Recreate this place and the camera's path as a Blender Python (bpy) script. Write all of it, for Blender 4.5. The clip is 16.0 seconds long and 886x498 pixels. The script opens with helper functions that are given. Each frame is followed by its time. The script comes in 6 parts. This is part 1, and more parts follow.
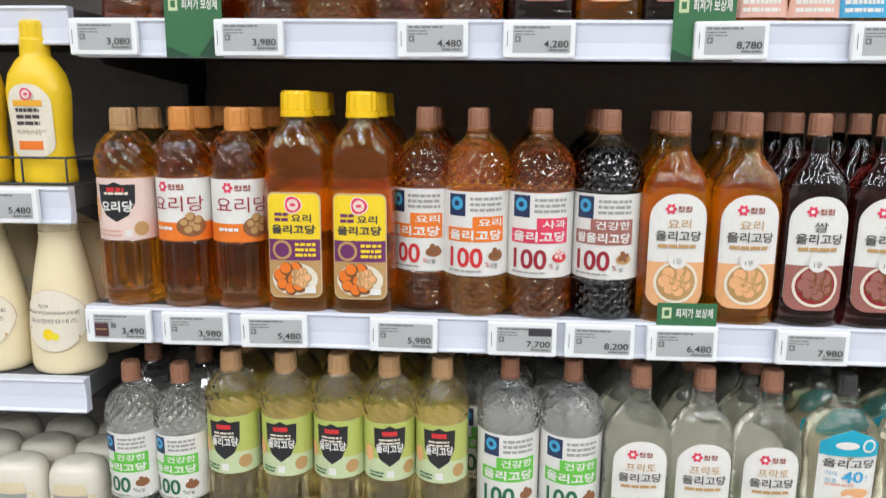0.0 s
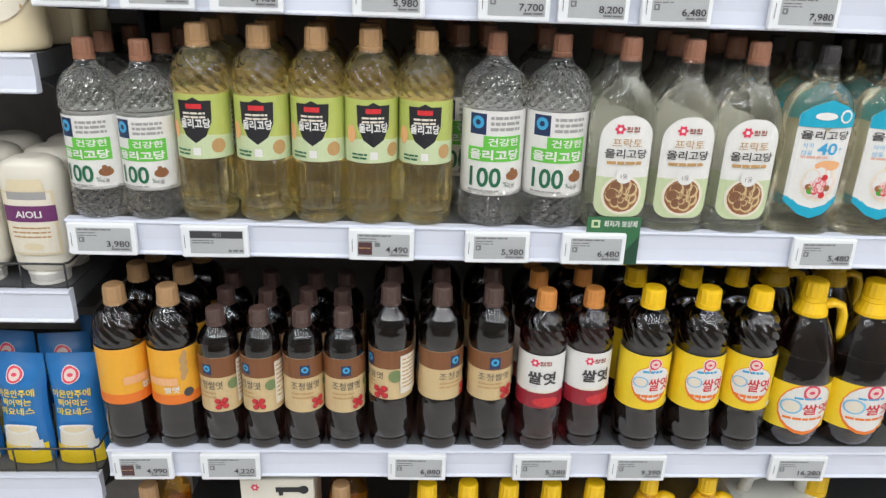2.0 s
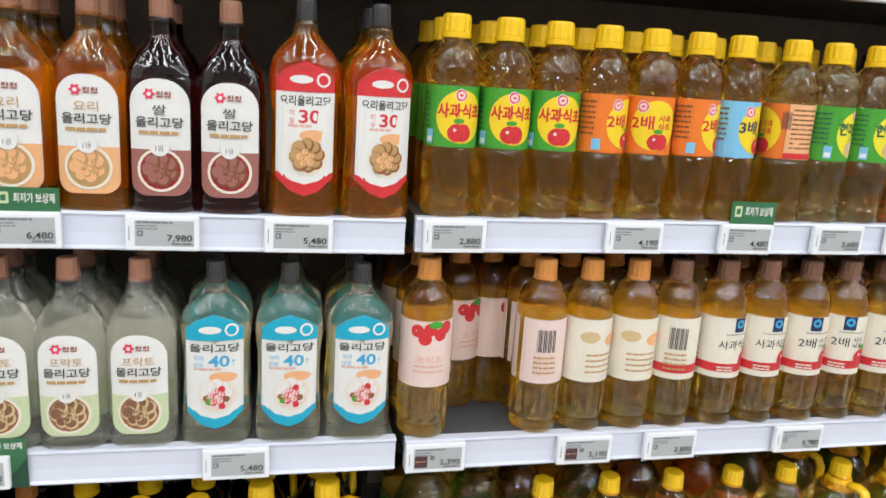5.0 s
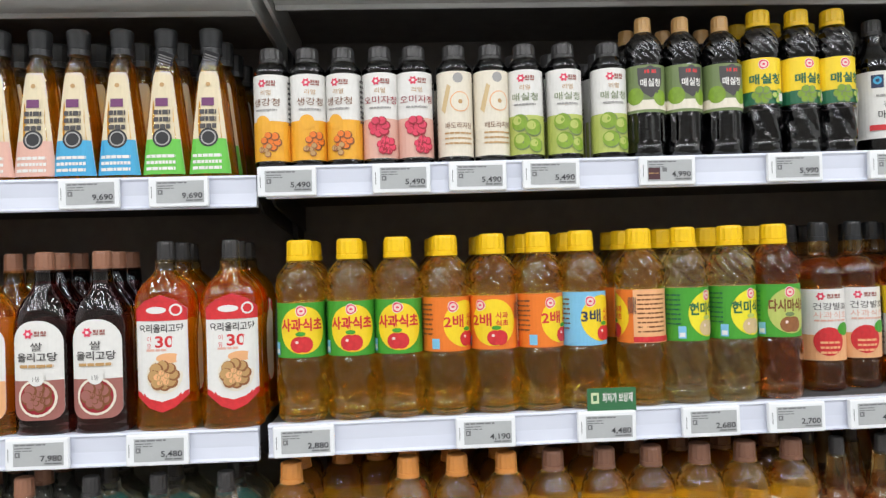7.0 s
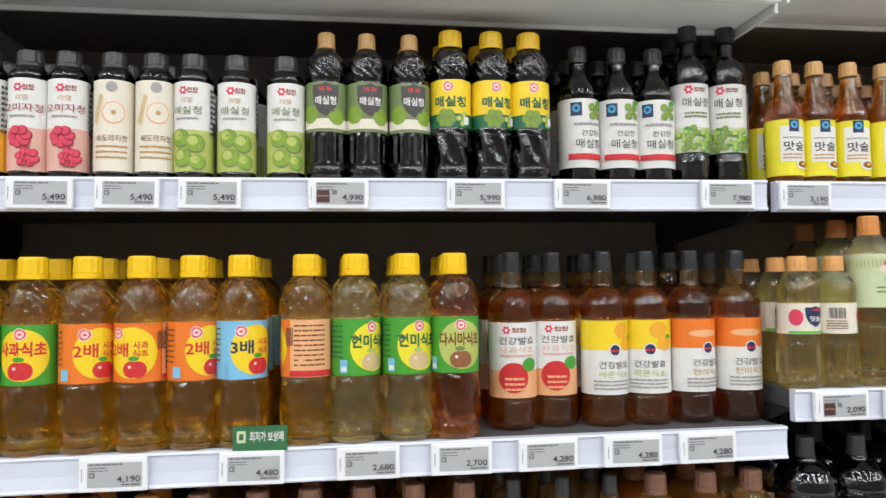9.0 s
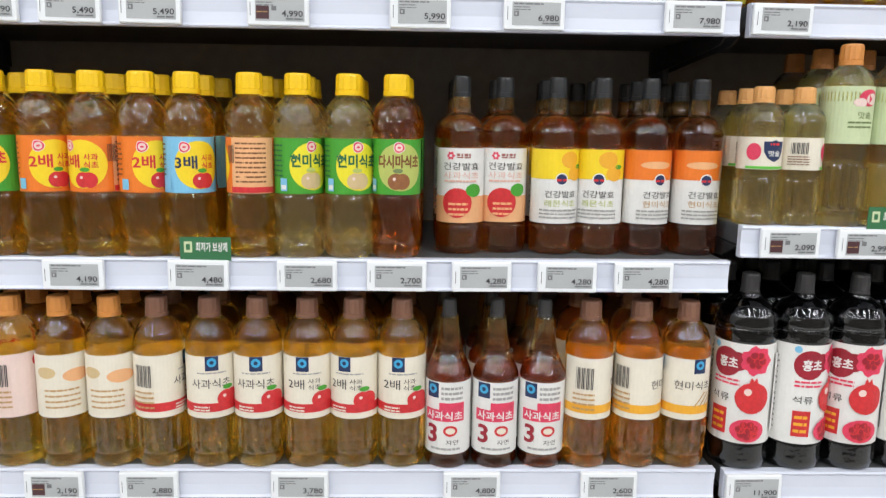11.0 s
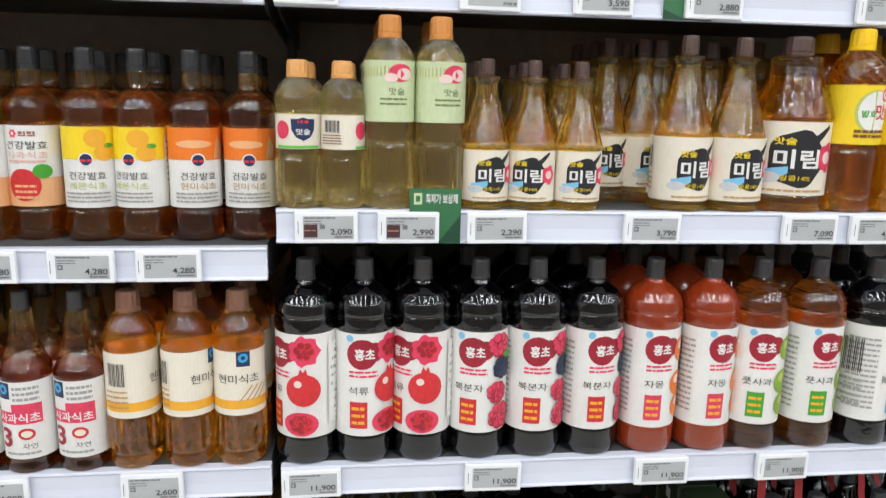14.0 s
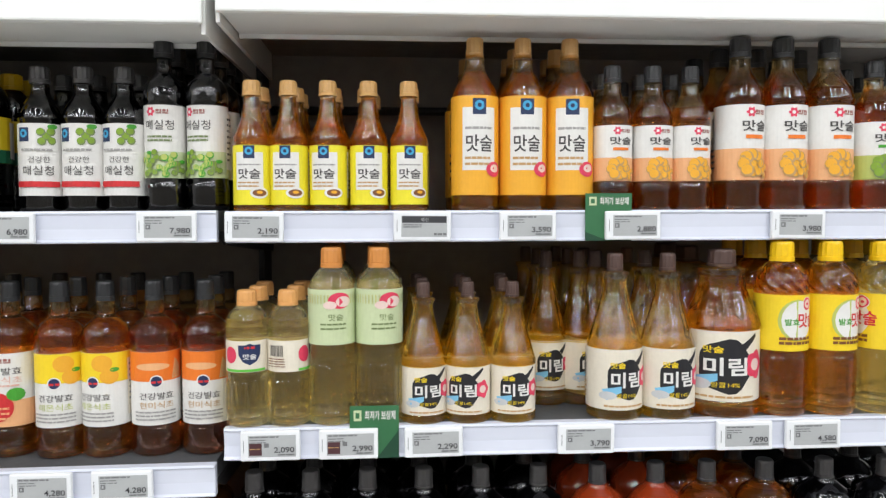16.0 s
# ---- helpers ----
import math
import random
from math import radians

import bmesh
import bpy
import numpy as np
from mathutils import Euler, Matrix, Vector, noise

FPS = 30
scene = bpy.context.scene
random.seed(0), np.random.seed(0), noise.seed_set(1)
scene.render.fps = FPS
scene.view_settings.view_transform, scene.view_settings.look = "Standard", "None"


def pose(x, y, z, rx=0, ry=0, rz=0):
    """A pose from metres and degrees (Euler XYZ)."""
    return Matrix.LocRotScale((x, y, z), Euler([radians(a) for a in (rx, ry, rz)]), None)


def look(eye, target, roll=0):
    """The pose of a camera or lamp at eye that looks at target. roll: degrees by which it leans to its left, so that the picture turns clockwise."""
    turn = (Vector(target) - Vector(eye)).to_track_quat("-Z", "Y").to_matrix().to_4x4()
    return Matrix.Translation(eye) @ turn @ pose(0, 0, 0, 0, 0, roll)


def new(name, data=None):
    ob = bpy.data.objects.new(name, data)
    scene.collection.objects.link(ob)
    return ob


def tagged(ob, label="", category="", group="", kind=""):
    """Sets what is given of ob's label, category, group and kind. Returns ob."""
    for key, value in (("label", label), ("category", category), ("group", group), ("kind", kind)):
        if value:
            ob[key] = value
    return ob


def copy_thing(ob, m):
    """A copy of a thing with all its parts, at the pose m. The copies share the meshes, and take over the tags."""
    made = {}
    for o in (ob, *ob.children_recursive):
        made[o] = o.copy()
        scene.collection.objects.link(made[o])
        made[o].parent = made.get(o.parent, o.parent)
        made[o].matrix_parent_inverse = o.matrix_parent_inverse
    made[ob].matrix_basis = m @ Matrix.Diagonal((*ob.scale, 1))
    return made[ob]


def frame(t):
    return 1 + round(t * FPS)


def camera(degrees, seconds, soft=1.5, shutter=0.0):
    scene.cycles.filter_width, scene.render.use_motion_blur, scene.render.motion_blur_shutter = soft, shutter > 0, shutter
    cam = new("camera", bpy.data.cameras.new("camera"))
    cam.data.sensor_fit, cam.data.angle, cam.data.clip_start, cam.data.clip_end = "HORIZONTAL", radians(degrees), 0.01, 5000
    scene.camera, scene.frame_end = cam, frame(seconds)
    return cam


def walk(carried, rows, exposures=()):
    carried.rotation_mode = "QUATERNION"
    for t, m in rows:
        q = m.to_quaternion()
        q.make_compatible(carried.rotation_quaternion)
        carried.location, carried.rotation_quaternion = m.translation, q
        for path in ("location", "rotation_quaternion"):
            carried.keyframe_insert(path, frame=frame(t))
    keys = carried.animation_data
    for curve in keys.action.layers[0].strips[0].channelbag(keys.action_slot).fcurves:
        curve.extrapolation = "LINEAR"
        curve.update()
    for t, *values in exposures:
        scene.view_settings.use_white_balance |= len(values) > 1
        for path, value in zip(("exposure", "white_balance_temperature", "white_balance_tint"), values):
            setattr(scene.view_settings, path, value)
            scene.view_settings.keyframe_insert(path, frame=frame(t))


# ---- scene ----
cam = camera(62.2, 16.0, soft=1.3, shutter=0.15)
PATH = [
    (0, (0.541, -0.829, 1.412), (0.418, 1.128, 1.021), 0.4),
    (0.5, (0.508, -0.84, 1.313), (0.484, 1.115, 0.892), 1.2),
    (1, (0.496, -0.849, 1.28), (0.5, 1.093, 0.801), 1.6),
    (1.5, (0.478, -0.843, 1.248), (0.513, 1.048, 0.596), 1.3),
    (2, (0.469, -0.858, 1.182), (0.561, 1.001, 0.448), 1.8),
    (2.4, (0.507, -0.87, 1.176), (0.692, 0.978, 0.434), 1.1),
    (3, (0.664, -0.909, 1.277), (0.912, 0.966, 0.627), 2.0),
    (3.5, (0.765, -0.951, 1.322), (1.076, 0.934, 0.732), 2.8),
    (4, (0.84, -0.947, 1.314), (1.267, 0.917, 0.73), 1.5),
    (4.5, (0.955, -0.902, 1.307), (1.39, 0.973, 0.764), 3.3),
    (5, (1.048, -0.874, 1.329), (1.479, 1.028, 0.883), 3.6),
    (5.2, (1.084, -0.872, 1.344), (1.509, 1.046, 0.971), 2.2),
    (7.5, (1.502, -1.007, 1.38), (1.568, 0.99, 1.456), -1.2),
    (8, (1.614, -0.958, 1.358), (1.716, 1.037, 1.469), 0.6),
    (8.5, (1.706, -0.95, 1.39), (1.888, 1.04, 1.456), -1.1),
    (9, (1.793, -0.956, 1.373), (2.046, 1.026, 1.465), -0.5),
    (9.2, (1.837, -0.968, 1.344), (2.103, 1.01, 1.467), -0.5),
    (11.3, (1.987, -0.977, 1.352), (2.038, 0.976, 0.926), 1.1),
    (11.5, (2.004, -0.974, 1.349), (2.088, 0.967, 0.874), 1.7),
    (12, (2.056, -0.933, 1.315), (2.245, 0.962, 0.706), 1.1),
    (12.5, (2.176, -0.893, 1.291), (2.441, 0.981, 0.645), 2.0),
    (13, (2.285, -0.878, 1.302), (2.69, 0.963, 0.636), 1.6),
    (13.5, (2.407, -0.904, 1.327), (2.812, 0.968, 0.752), 0.7),
    (14, (2.51, -0.944, 1.366), (2.752, 0.999, 0.959), 1.4),
    (14.5, (2.555, -0.961, 1.471), (2.714, 0.996, 1.087), 1.9),
    (15, (2.589, -0.998, 1.5), (2.694, 0.983, 1.251), 1.8),
    (15.2, (2.598, -1.004, 1.501), (2.713, 0.983, 1.301), 1.4),
    (15.5, (2.62, -1.015, 1.513), (2.716, 0.979, 1.394), 0.6),
    (16, (2.642, -1.004, 1.515), (2.782, 0.989, 1.416), -0.1),
]
walk(cam, [(t, look(eye, target, roll)) for t, eye, target, roll in PATH])

# world, lamps -----------------------------------------------------------
world = bpy.data.worlds.new("world")
scene.world = world
world.use_nodes = True
world.node_tree.nodes["Background"].inputs[0].default_value = (0.8, 0.85, 1.0, 1)
world.node_tree.nodes["Background"].inputs[1].default_value = 0.05
ROOM_H = 3.3
LAMP_X = [-2.6 + 0.9 * i for i in range(11)]
for lx in LAMP_X:
    la = bpy.data.lights.new("ceiling_lamp", "AREA")
    la.shape, la.size, la.size_y = "RECTANGLE", 0.11, 4.6
    la.energy, la.color = 39, (0.97, 0.985, 1.0)
    lo = new("ceiling_lamp", la)
    lo.matrix_world = pose(lx, -3.0, ROOM_H - 0.075)

# materials --------------------------------------------------------------
MATS = {}


def principled(name):
    m = bpy.data.materials.new(name)
    m.use_nodes = True
    return m, m.node_tree, m.node_tree.nodes["Principled BSDF"]


def mat(name, rgb, rough=0.5, metal=0.0, vary=0.06, scale=60.0, bump=0.0, spec=0.5):
    """Opaque surface with noise at two scales in its colour and a fine relief."""
    m, nt, b = principled(name)
    b.inputs["Roughness"].default_value, b.inputs["Metallic"].default_value = rough, metal
    b.inputs["Specular IOR Level"].default_value = spec
    if vary > 0:
        co = nt.nodes.new("ShaderNodeTexCoord")
        n1, n2 = nt.nodes.new("ShaderNodeTexNoise"), nt.nodes.new("ShaderNodeTexNoise")
        n1.inputs["Scale"].default_value, n2.inputs["Scale"].default_value = scale, scale * 0.09
        n1.inputs["Detail"].default_value = 4
        add = nt.nodes.new("ShaderNodeMath")
        add.operation = "ADD"
        ramp = nt.nodes.new("ShaderNodeMapRange")
        ramp.inputs["From Max"].default_value = 2.0
        ramp.inputs["To Min"].default_value, ramp.inputs["To Max"].default_value = 1 - 2.2 * vary, 1 + 2.2 * vary
        mix = nt.nodes.new("ShaderNodeVectorMath")
        mix.operation = "SCALE"
        mix.inputs[0].default_value = rgb
        for n in (n1, n2):
            nt.links.new(co.outputs["Object"], n.inputs["Vector"])
        nt.links.new(n1.outputs["Fac"], add.inputs[0])
        nt.links.new(n2.outputs["Fac"], add.inputs[1])
        nt.links.new(add.outputs[0], ramp.inputs["Value"])
        nt.links.new(ramp.outputs[0], mix.inputs["Scale"])
        nt.links.new(mix.outputs[0], b.inputs["Base Color"])
        if bump > 0:
            bp = nt.nodes.new("ShaderNodeBump")
            bp.inputs["Strength"].default_value, bp.inputs["Distance"].default_value = bump, 0.002
            nt.links.new(n1.outputs["Fac"], bp.inputs["Height"])
            nt.links.new(bp.outputs[0], b.inputs["Normal"])
    else:
        b.inputs["Base Color"].default_value = (*rgb, 1)
    MATS[name] = m
    return m


def liquid(name, rgb, clear=0.98, rough=0.01, ior=1.34, wob=0.30, thin=0.35):
    """A clear bottle full of a coloured liquid, with gentle waves in its wall; thin: the share of light that goes straight through."""
    m, nt, b = principled(name)
    b.inputs["Base Color"].default_value = (*rgb, 1)
    b.inputs["Transmission Weight"].default_value = clear
    b.inputs["Roughness"].default_value, b.inputs["IOR"].default_value = rough, ior
    b.inputs["Coat Weight"].default_value, b.inputs["Coat Roughness"].default_value, b.inputs["Coat IOR"].default_value = 1.0, 0.012, 1.6
    co = nt.nodes.new("ShaderNodeTexCoord")
    n = nt.nodes.new("ShaderNodeTexNoise")
    n.inputs["Scale"].default_value = 75
    bp = nt.nodes.new("ShaderNodeBump")
    bp.inputs["Strength"].default_value, bp.inputs["Distance"].default_value = wob, 0.003
    nt.links.new(co.outputs["Object"], n.inputs["Vector"])
    nt.links.new(n.outputs["Fac"], bp.inputs["Height"])
    nt.links.new(bp.outputs[0], b.inputs["Normal"])
    nt.links.new(bp.outputs[0], b.inputs["Coat Normal"])
    if thin > 0:
        tr, mix = nt.nodes.new("ShaderNodeBsdfTransparent"), nt.nodes.new("ShaderNodeMixShader")
        tr.inputs["Color"].default_value = (*(c ** 0.5 for c in rgb), 1)
        mix.inputs["Fac"].default_value = thin
        nt.links.new(b.outputs[0], mix.inputs[1])
        nt.links.new(tr.outputs[0], mix.inputs[2])
        nt.links.new(mix.outputs[0], nt.nodes["Material Output"].inputs["Surface"])
    MATS[name] = m
    return m


mat("rail_white", (0.67, 0.70, 0.80), 0.28, vary=0.02, scale=25)
mat("deck_charcoal", (0.078, 0.081, 0.086), 0.5, vary=0.15, scale=90, bump=0.15)
mat("panel_dark", (0.33, 0.31, 0.29), 0.6, vary=0.18, scale=40, bump=0.1)
mat("metal_black", (0.03, 0.03, 0.032), 0.45, vary=0.1, scale=60)
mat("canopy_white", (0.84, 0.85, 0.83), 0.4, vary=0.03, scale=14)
# duller copy of canopy white: underside shade in the colour; also on side arms
mat("canopy_shade_grey", (0.74, 0.74, 0.72), 0.55, vary=0.06, scale=10)
mat("floor_tile", (0.78, 0.77, 0.75), 0.3, vary=0.06, scale=6)
mat("room_paint", (0.42, 0.42, 0.41), 0.7, vary=0.04, scale=3)
mat("rack_plain", (0.34, 0.32, 0.30), 0.6, vary=0.3, scale=9)
mat("ceiling_paint", (0.13, 0.13, 0.13), 0.8, vary=0.03, scale=3)
mat("tag_white", (0.82, 0.84, 0.86), 0.35, vary=0.015, scale=90)
mat("tag_screen", (0.44, 0.455, 0.46), 0.32, vary=0.04, scale=220)
mat("tag_ink", (0.045, 0.045, 0.05), 0.4, vary=0)
mat("tag_fine", (0.17, 0.175, 0.18), 0.4, vary=0)
mat("tag_red", (0.075, 0.03, 0.035), 0.4, vary=0)
mat("card_green", (0.035, 0.15, 0.06), 0.45, vary=0.06, scale=90)
mat("card_dark", (0.012, 0.06, 0.03), 0.45, vary=0.05, scale=90)
for nm, rgb in dict(
        white=(0.75, 0.74, 0.71), cream=(0.72, 0.62, 0.42), ivory=(0.76, 0.70, 0.58), black=(0.015, 0.015, 0.018), dark=(0.06, 0.055, 0.055),
        red=(0.62, 0.03, 0.035), deepred=(0.32, 0.015, 0.03), rose=(0.72, 0.05, 0.11), pink=(0.72, 0.42, 0.34), palepink=(0.78, 0.60, 0.54),
        orange=(0.80, 0.19, 0.02), amberink=(0.82, 0.40, 0.03), peach=(0.80, 0.42, 0.20), yellow=(0.86, 0.62, 0.02), lemon=(0.80, 0.70, 0.03),
        green=(0.06, 0.33, 0.03), lime=(0.46, 0.52, 0.13), brightgreen=(0.13, 0.52, 0.06), deepgreen=(0.015, 0.13, 0.06), palegreen=(0.55, 0.63, 0.38),
        olive=(0.17, 0.23, 0.09), blue=(0.05, 0.36, 0.62), teal=(0.01, 0.36, 0.52), navy=(0.015, 0.03, 0.09), purple=(0.15, 0.03, 0.13),
        brown=(0.20, 0.075, 0.025), tan=(0.50, 0.30, 0.12), kraft=(0.62, 0.46, 0.24), mauve=(0.34, 0.13, 0.11), nut=(0.28, 0.11, 0.04),
        grain=(0.22, 0.10, 0.05), grey=(0.35, 0.34, 0.33), steel=(0.55, 0.56, 0.57), boxgreen=(0.035, 0.055, 0.022), ribbon=(0.62, 0.06, 0.07),
        skyblue=(0.20, 0.50, 0.72), smoke=(0.20, 0.195, 0.185), fruitgreen=(0.22, 0.36, 0.03)).items():
    mat("ink_" + nm, rgb, 0.45, vary=0.05 if nm not in ("red", "rose", "nut", "grain", "fruitgreen", "deepred") else 0.22, scale=170)
for nm, rgb, ro in (("cap_yellow", (0.88, 0.55, 0.01), 0.35), ("cap_brown", (0.20, 0.095, 0.06), 0.4), ("cap_tan", (0.42, 0.25, 0.12), 0.4),
                    ("cap_orange", (0.62, 0.25, 0.06), 0.4), ("cap_wood", (0.30, 0.14, 0.085), 0.4), ("cap_black", (0.028, 0.029, 0.031), 0.3),
                    ("cap_grey", (0.045, 0.043, 0.043), 0.3), ("cap_gold", (0.62, 0.36, 0.13), 0.3), ("cap_darkbrown", (0.085, 0.05, 0.042), 0.4),
                    ("cap_white", (0.75, 0.73, 0.68), 0.4), ("cap_peach", (0.72, 0.36, 0.12), 0.4)):
    mat(nm, rgb, ro, vary=0.05, scale=120)
liquid("liq_gold", (0.98, 0.63, 0.07), 0.97, thin=0.15)
liquid("liq_amber", (0.98, 0.44, 0.03), 0.965, thin=0.15)
liquid("liq_orange", (0.98, 0.43, 0.012), 0.945, thin=0.2)
liquid("liq_brown", (0.74, 0.25, 0.025), 0.975, thin=0.15)
liquid("liq_red", (0.52, 0.13, 0.03), 0.975, thin=0.15)
liquid("liq_wine", (0.14, 0.02, 0.02), 0.98, thin=0.1)
liquid("liq_dark", (0.05, 0.02, 0.014), 0.97, thin=0.05)
liquid("liq_black", (0.010, 0.010, 0.013), 0.97, thin=0.05)
liquid("liq_pale", (0.97, 0.94, 0.74), 0.975, thin=0.15)
liquid("liq_straw", (0.98, 0.83, 0.38), 0.97, thin=0.15)
liquid("liq_clear", (0.98, 0.985, 0.98), 0.985, wob=0.05, thin=0.1)
liquid("liq_milky", (0.96, 0.96, 0.86), 0.955, thin=0.15)
liquid("liq_tomato", (0.42, 0.055, 0.012), 0.45, thin=0)
liquid("plastic_clear", (0.96, 0.96, 0.94), 0.99, ior=1.22, thin=0.25)
liquid("plastic_amber", (0.95, 0.66, 0.24), 0.985, ior=1.25, thin=0.2)
liquid("plastic_dark", (0.03, 0.02, 0.017), 0.98, ior=1.3, thin=0.05)
mat("mayo_plastic", (0.80, 0.69, 0.46), 0.35, vary=0.03)
mat("mustard_plastic", (0.82, 0.55, 0.02), 0.3, vary=0.04)
mat("jar_white", (0.74, 0.70, 0.60), 0.35, vary=0.03)
mat("bag_blue", (0.025, 0.18, 0.48), 0.28, vary=0.12, scale=40, bump=0.5)
mat("jug_white", (0.75, 0.75, 0.70), 0.35, vary=0.03)
mat("wire_black", (0.03, 0.03, 0.033), 0.4, vary=0.05)
mat("lamp_housing", (0.8, 0.8, 0.8), 0.5, vary=0.02)

# mesh helpers -----------------------------------------------------------


def mesh_from(name, verts, faces, mats, idx=None, smooth=False):
    me = bpy.data.meshes.new(name)
    me.from_pydata(verts, [], faces)
    for m in mats:
        me.materials.append(MATS[m])
    if idx is not None:
        me.polygons.foreach_set("material_index", idx)
    if smooth:
        me.polygons.foreach_set("use_smooth", [True] * len(faces))
    me.update()
    return me


def child(name, me, parent, label=""):
    ob = new(name, me)
    ob.parent = parent
    if label:
        tagged(ob, label)
    return ob


def part(name, bm, material, parent, label=""):
    me = bpy.data.meshes.new(name)
    bm.to_mesh(me)
    bm.free()
    me.materials.append(MATS[material])
    return child(name, me, parent, label)


def box_bm(x0, x1, y0, y1, z0, z1, bevel=0.0, bm=None):
    bm = bm or bmesh.new()
    vs = bmesh.ops.create_cube(bm, size=1.0)["verts"]
    for v in vs:
        v.co = Vector(((x0 + x1) / 2 + v.co.x * (x1 - x0), (y0 + y1) / 2 + v.co.y * (y1 - y0), (z0 + z1) / 2 + v.co.z * (z1 - z0)))
    if bevel > 0:
        es = list({e for v in vs for e in v.link_edges})
        bmesh.ops.bevel(bm, geom=es, offset=bevel, segments=2, affect="EDGES", profile=0.5)
    return bm


def tube_bm(points, r, seg=8, bm=None):
    """A round bar bent along a list of points."""
    bm = bm or bmesh.new()
    pts = [Vector(p) for p in points]
    rings = []
    for i, p in enumerate(pts):
        d = (pts[min(i + 1, len(pts) - 1)] - pts[max(i - 1, 0)]).normalized()
        q = d.to_track_quat("Z", "Y")
        rings.append([bm.verts.new(p + q @ Vector((r * math.cos(a), r * math.sin(a), 0))) for a in (2 * math.pi * k / seg for k in range(seg))])
    for a, b in zip(rings, rings[1:]):
        for k in range(seg):
            bm.faces.new((a[k], a[(k + 1) % seg], b[(k + 1) % seg], b[k])).smooth = True
    bm.faces.new(rings[0][::-1])
    bm.faces.new(rings[-1])
    return bm


def sgnpow(v, e):
    return math.copysign(abs(v) ** e, v)


def section(w, d, n, s, th):
    """A point of a bottle's outline at the turn th; s is how wide the bottle is there, from 0 to 1."""
    ne = 2 + (n - 2) * max(0.0, min(1.0, (s - 0.45) / 0.4))
    ds = d * (s if d > 0.93 * w else s ** 0.6)
    return w * s * sgnpow(math.sin(th), 2 / ne), -ds * sgnpow(math.cos(th), 2 / ne)


def refine(prof, step):
    out = []
    for (z0, s0), (z1, s1) in zip(prof, prof[1:]):
        k = max(1, math.ceil((z1 - z0) / step - 1e-6))
        out += [(z0 + (z1 - z0) * i / k, s0 + (s1 - s0) * i / k) for i in range(k)]
    return out + [prof[-1]]


def body_mesh(name, k, low=False):
    """The bottle's wall: an outline carried up its profile, with its embossed pattern; liquid below the fill line, air above."""
    seg = 18 if low else (84 if k.get("pat") else 40)
    w, d, n, H = k["W"] / 2, k.get("D", k["W"]) / 2, k.get("n", 2), k["H"]
    prof = refine(k["prof"], 0.09 if low else (0.0095 if k.get("pat") else 0.025))
    pat = k.get("pat", ())
    verts, faces, idx = [], [], []
    for j, (z, s) in enumerate(prof):
        for i in range(seg):
            th = 2 * math.pi * i / seg
            f = 1.0
            if not low:
                for kind, lo, hi, amp, cyc, slope in pat:
                    if lo <= z <= hi and (k["panel"] or not k["lab"][0] - 0.012 < z < k["lab"][1] + 0.012):
                        if kind == "diamond":
                            f += amp * (abs(math.sin(cyc * th / 2 + slope * z)) + abs(math.sin(cyc * th / 2 - slope * z)) - 1)
                        elif kind == "swirl":
                            f += amp * math.sin(cyc * th + slope * z)
                        elif kind == "rib":
                            f += amp * math.cos(cyc * th)
                        elif kind == "ring":
                            f += amp * math.cos(slope * z)
            x, y = section(w, d, n, s, th)
            verts.append((x * f, y * f, z * H))
    for j in range(len(prof) - 1):
        for i in range(seg):
            a, b = j * seg + i, j * seg + (i + 1) % seg
            faces.append((a, b, b + seg, a + seg))
            idx.append(1 if (prof[j][0] + prof[j + 1][0]) / 2 > k.get("fill", 0.8) else 0)
    faces.append(tuple(range(seg))[::-1])
    faces.append(tuple(range((len(prof) - 1) * seg, len(prof) * seg)))
    idx += [0, 1]
    me = mesh_from(name, verts, faces, (k["liq"], k.get("air", "plastic_clear")), idx)
    cut = any(p[0] == "diamond" for p in pat)
    me.polygons.foreach_set("use_smooth", [len(f) == 4 and not cut for f in faces])
    return me


def cap_mesh(name, r, z0, z1, m, knurl=0.03, seg=28, taper=0.975, lip=True):
    prof = [(z0, r * 1.04 if lip else r), (z0 + (z1 - z0) * 0.22, r * 1.04 if lip else r), (z0 + (z1 - z0) * 0.24, r * 0.97), (z0 + (z1 - z0) * 0.28, r),
            (z1 - 0.004, r * taper), (z1 - 0.0012, r * taper * 0.95), (z1, r * taper * 0.84)]
    verts, faces = [], []
    for j, (z, rr) in enumerate(prof):
        for i in range(seg):
            q = rr * (1 + (knurl * (1 if i % 2 else -1) if 3 <= j <= 4 else 0))
            a = 2 * math.pi * i / seg
            verts.append((q * math.sin(a), -q * math.cos(a), z))
    for j in range(len(prof) - 1):
        for i in range(seg):
            a, b = j * seg + i, j * seg + (i + 1) % seg
            faces.append((a, b, b + seg, a + seg))
    faces += [tuple(range(seg))[::-1], tuple(range((len(prof) - 1) * seg, len(prof) * seg))]
    return mesh_from(name, verts, faces, (m,))


# printed sheets ---------------------------------------------------------
TEXTS = {}
SHADE = dict(red="deepred", rose="deepred", tan="nut", nut="grain", grain="kraft", peach="tan", fruitgreen="olive", lime="green", amberink="tan", white="palepink", navy="black", orange="brown",
             deepred="red", palepink="rose", pink="rose", mauve="brown")


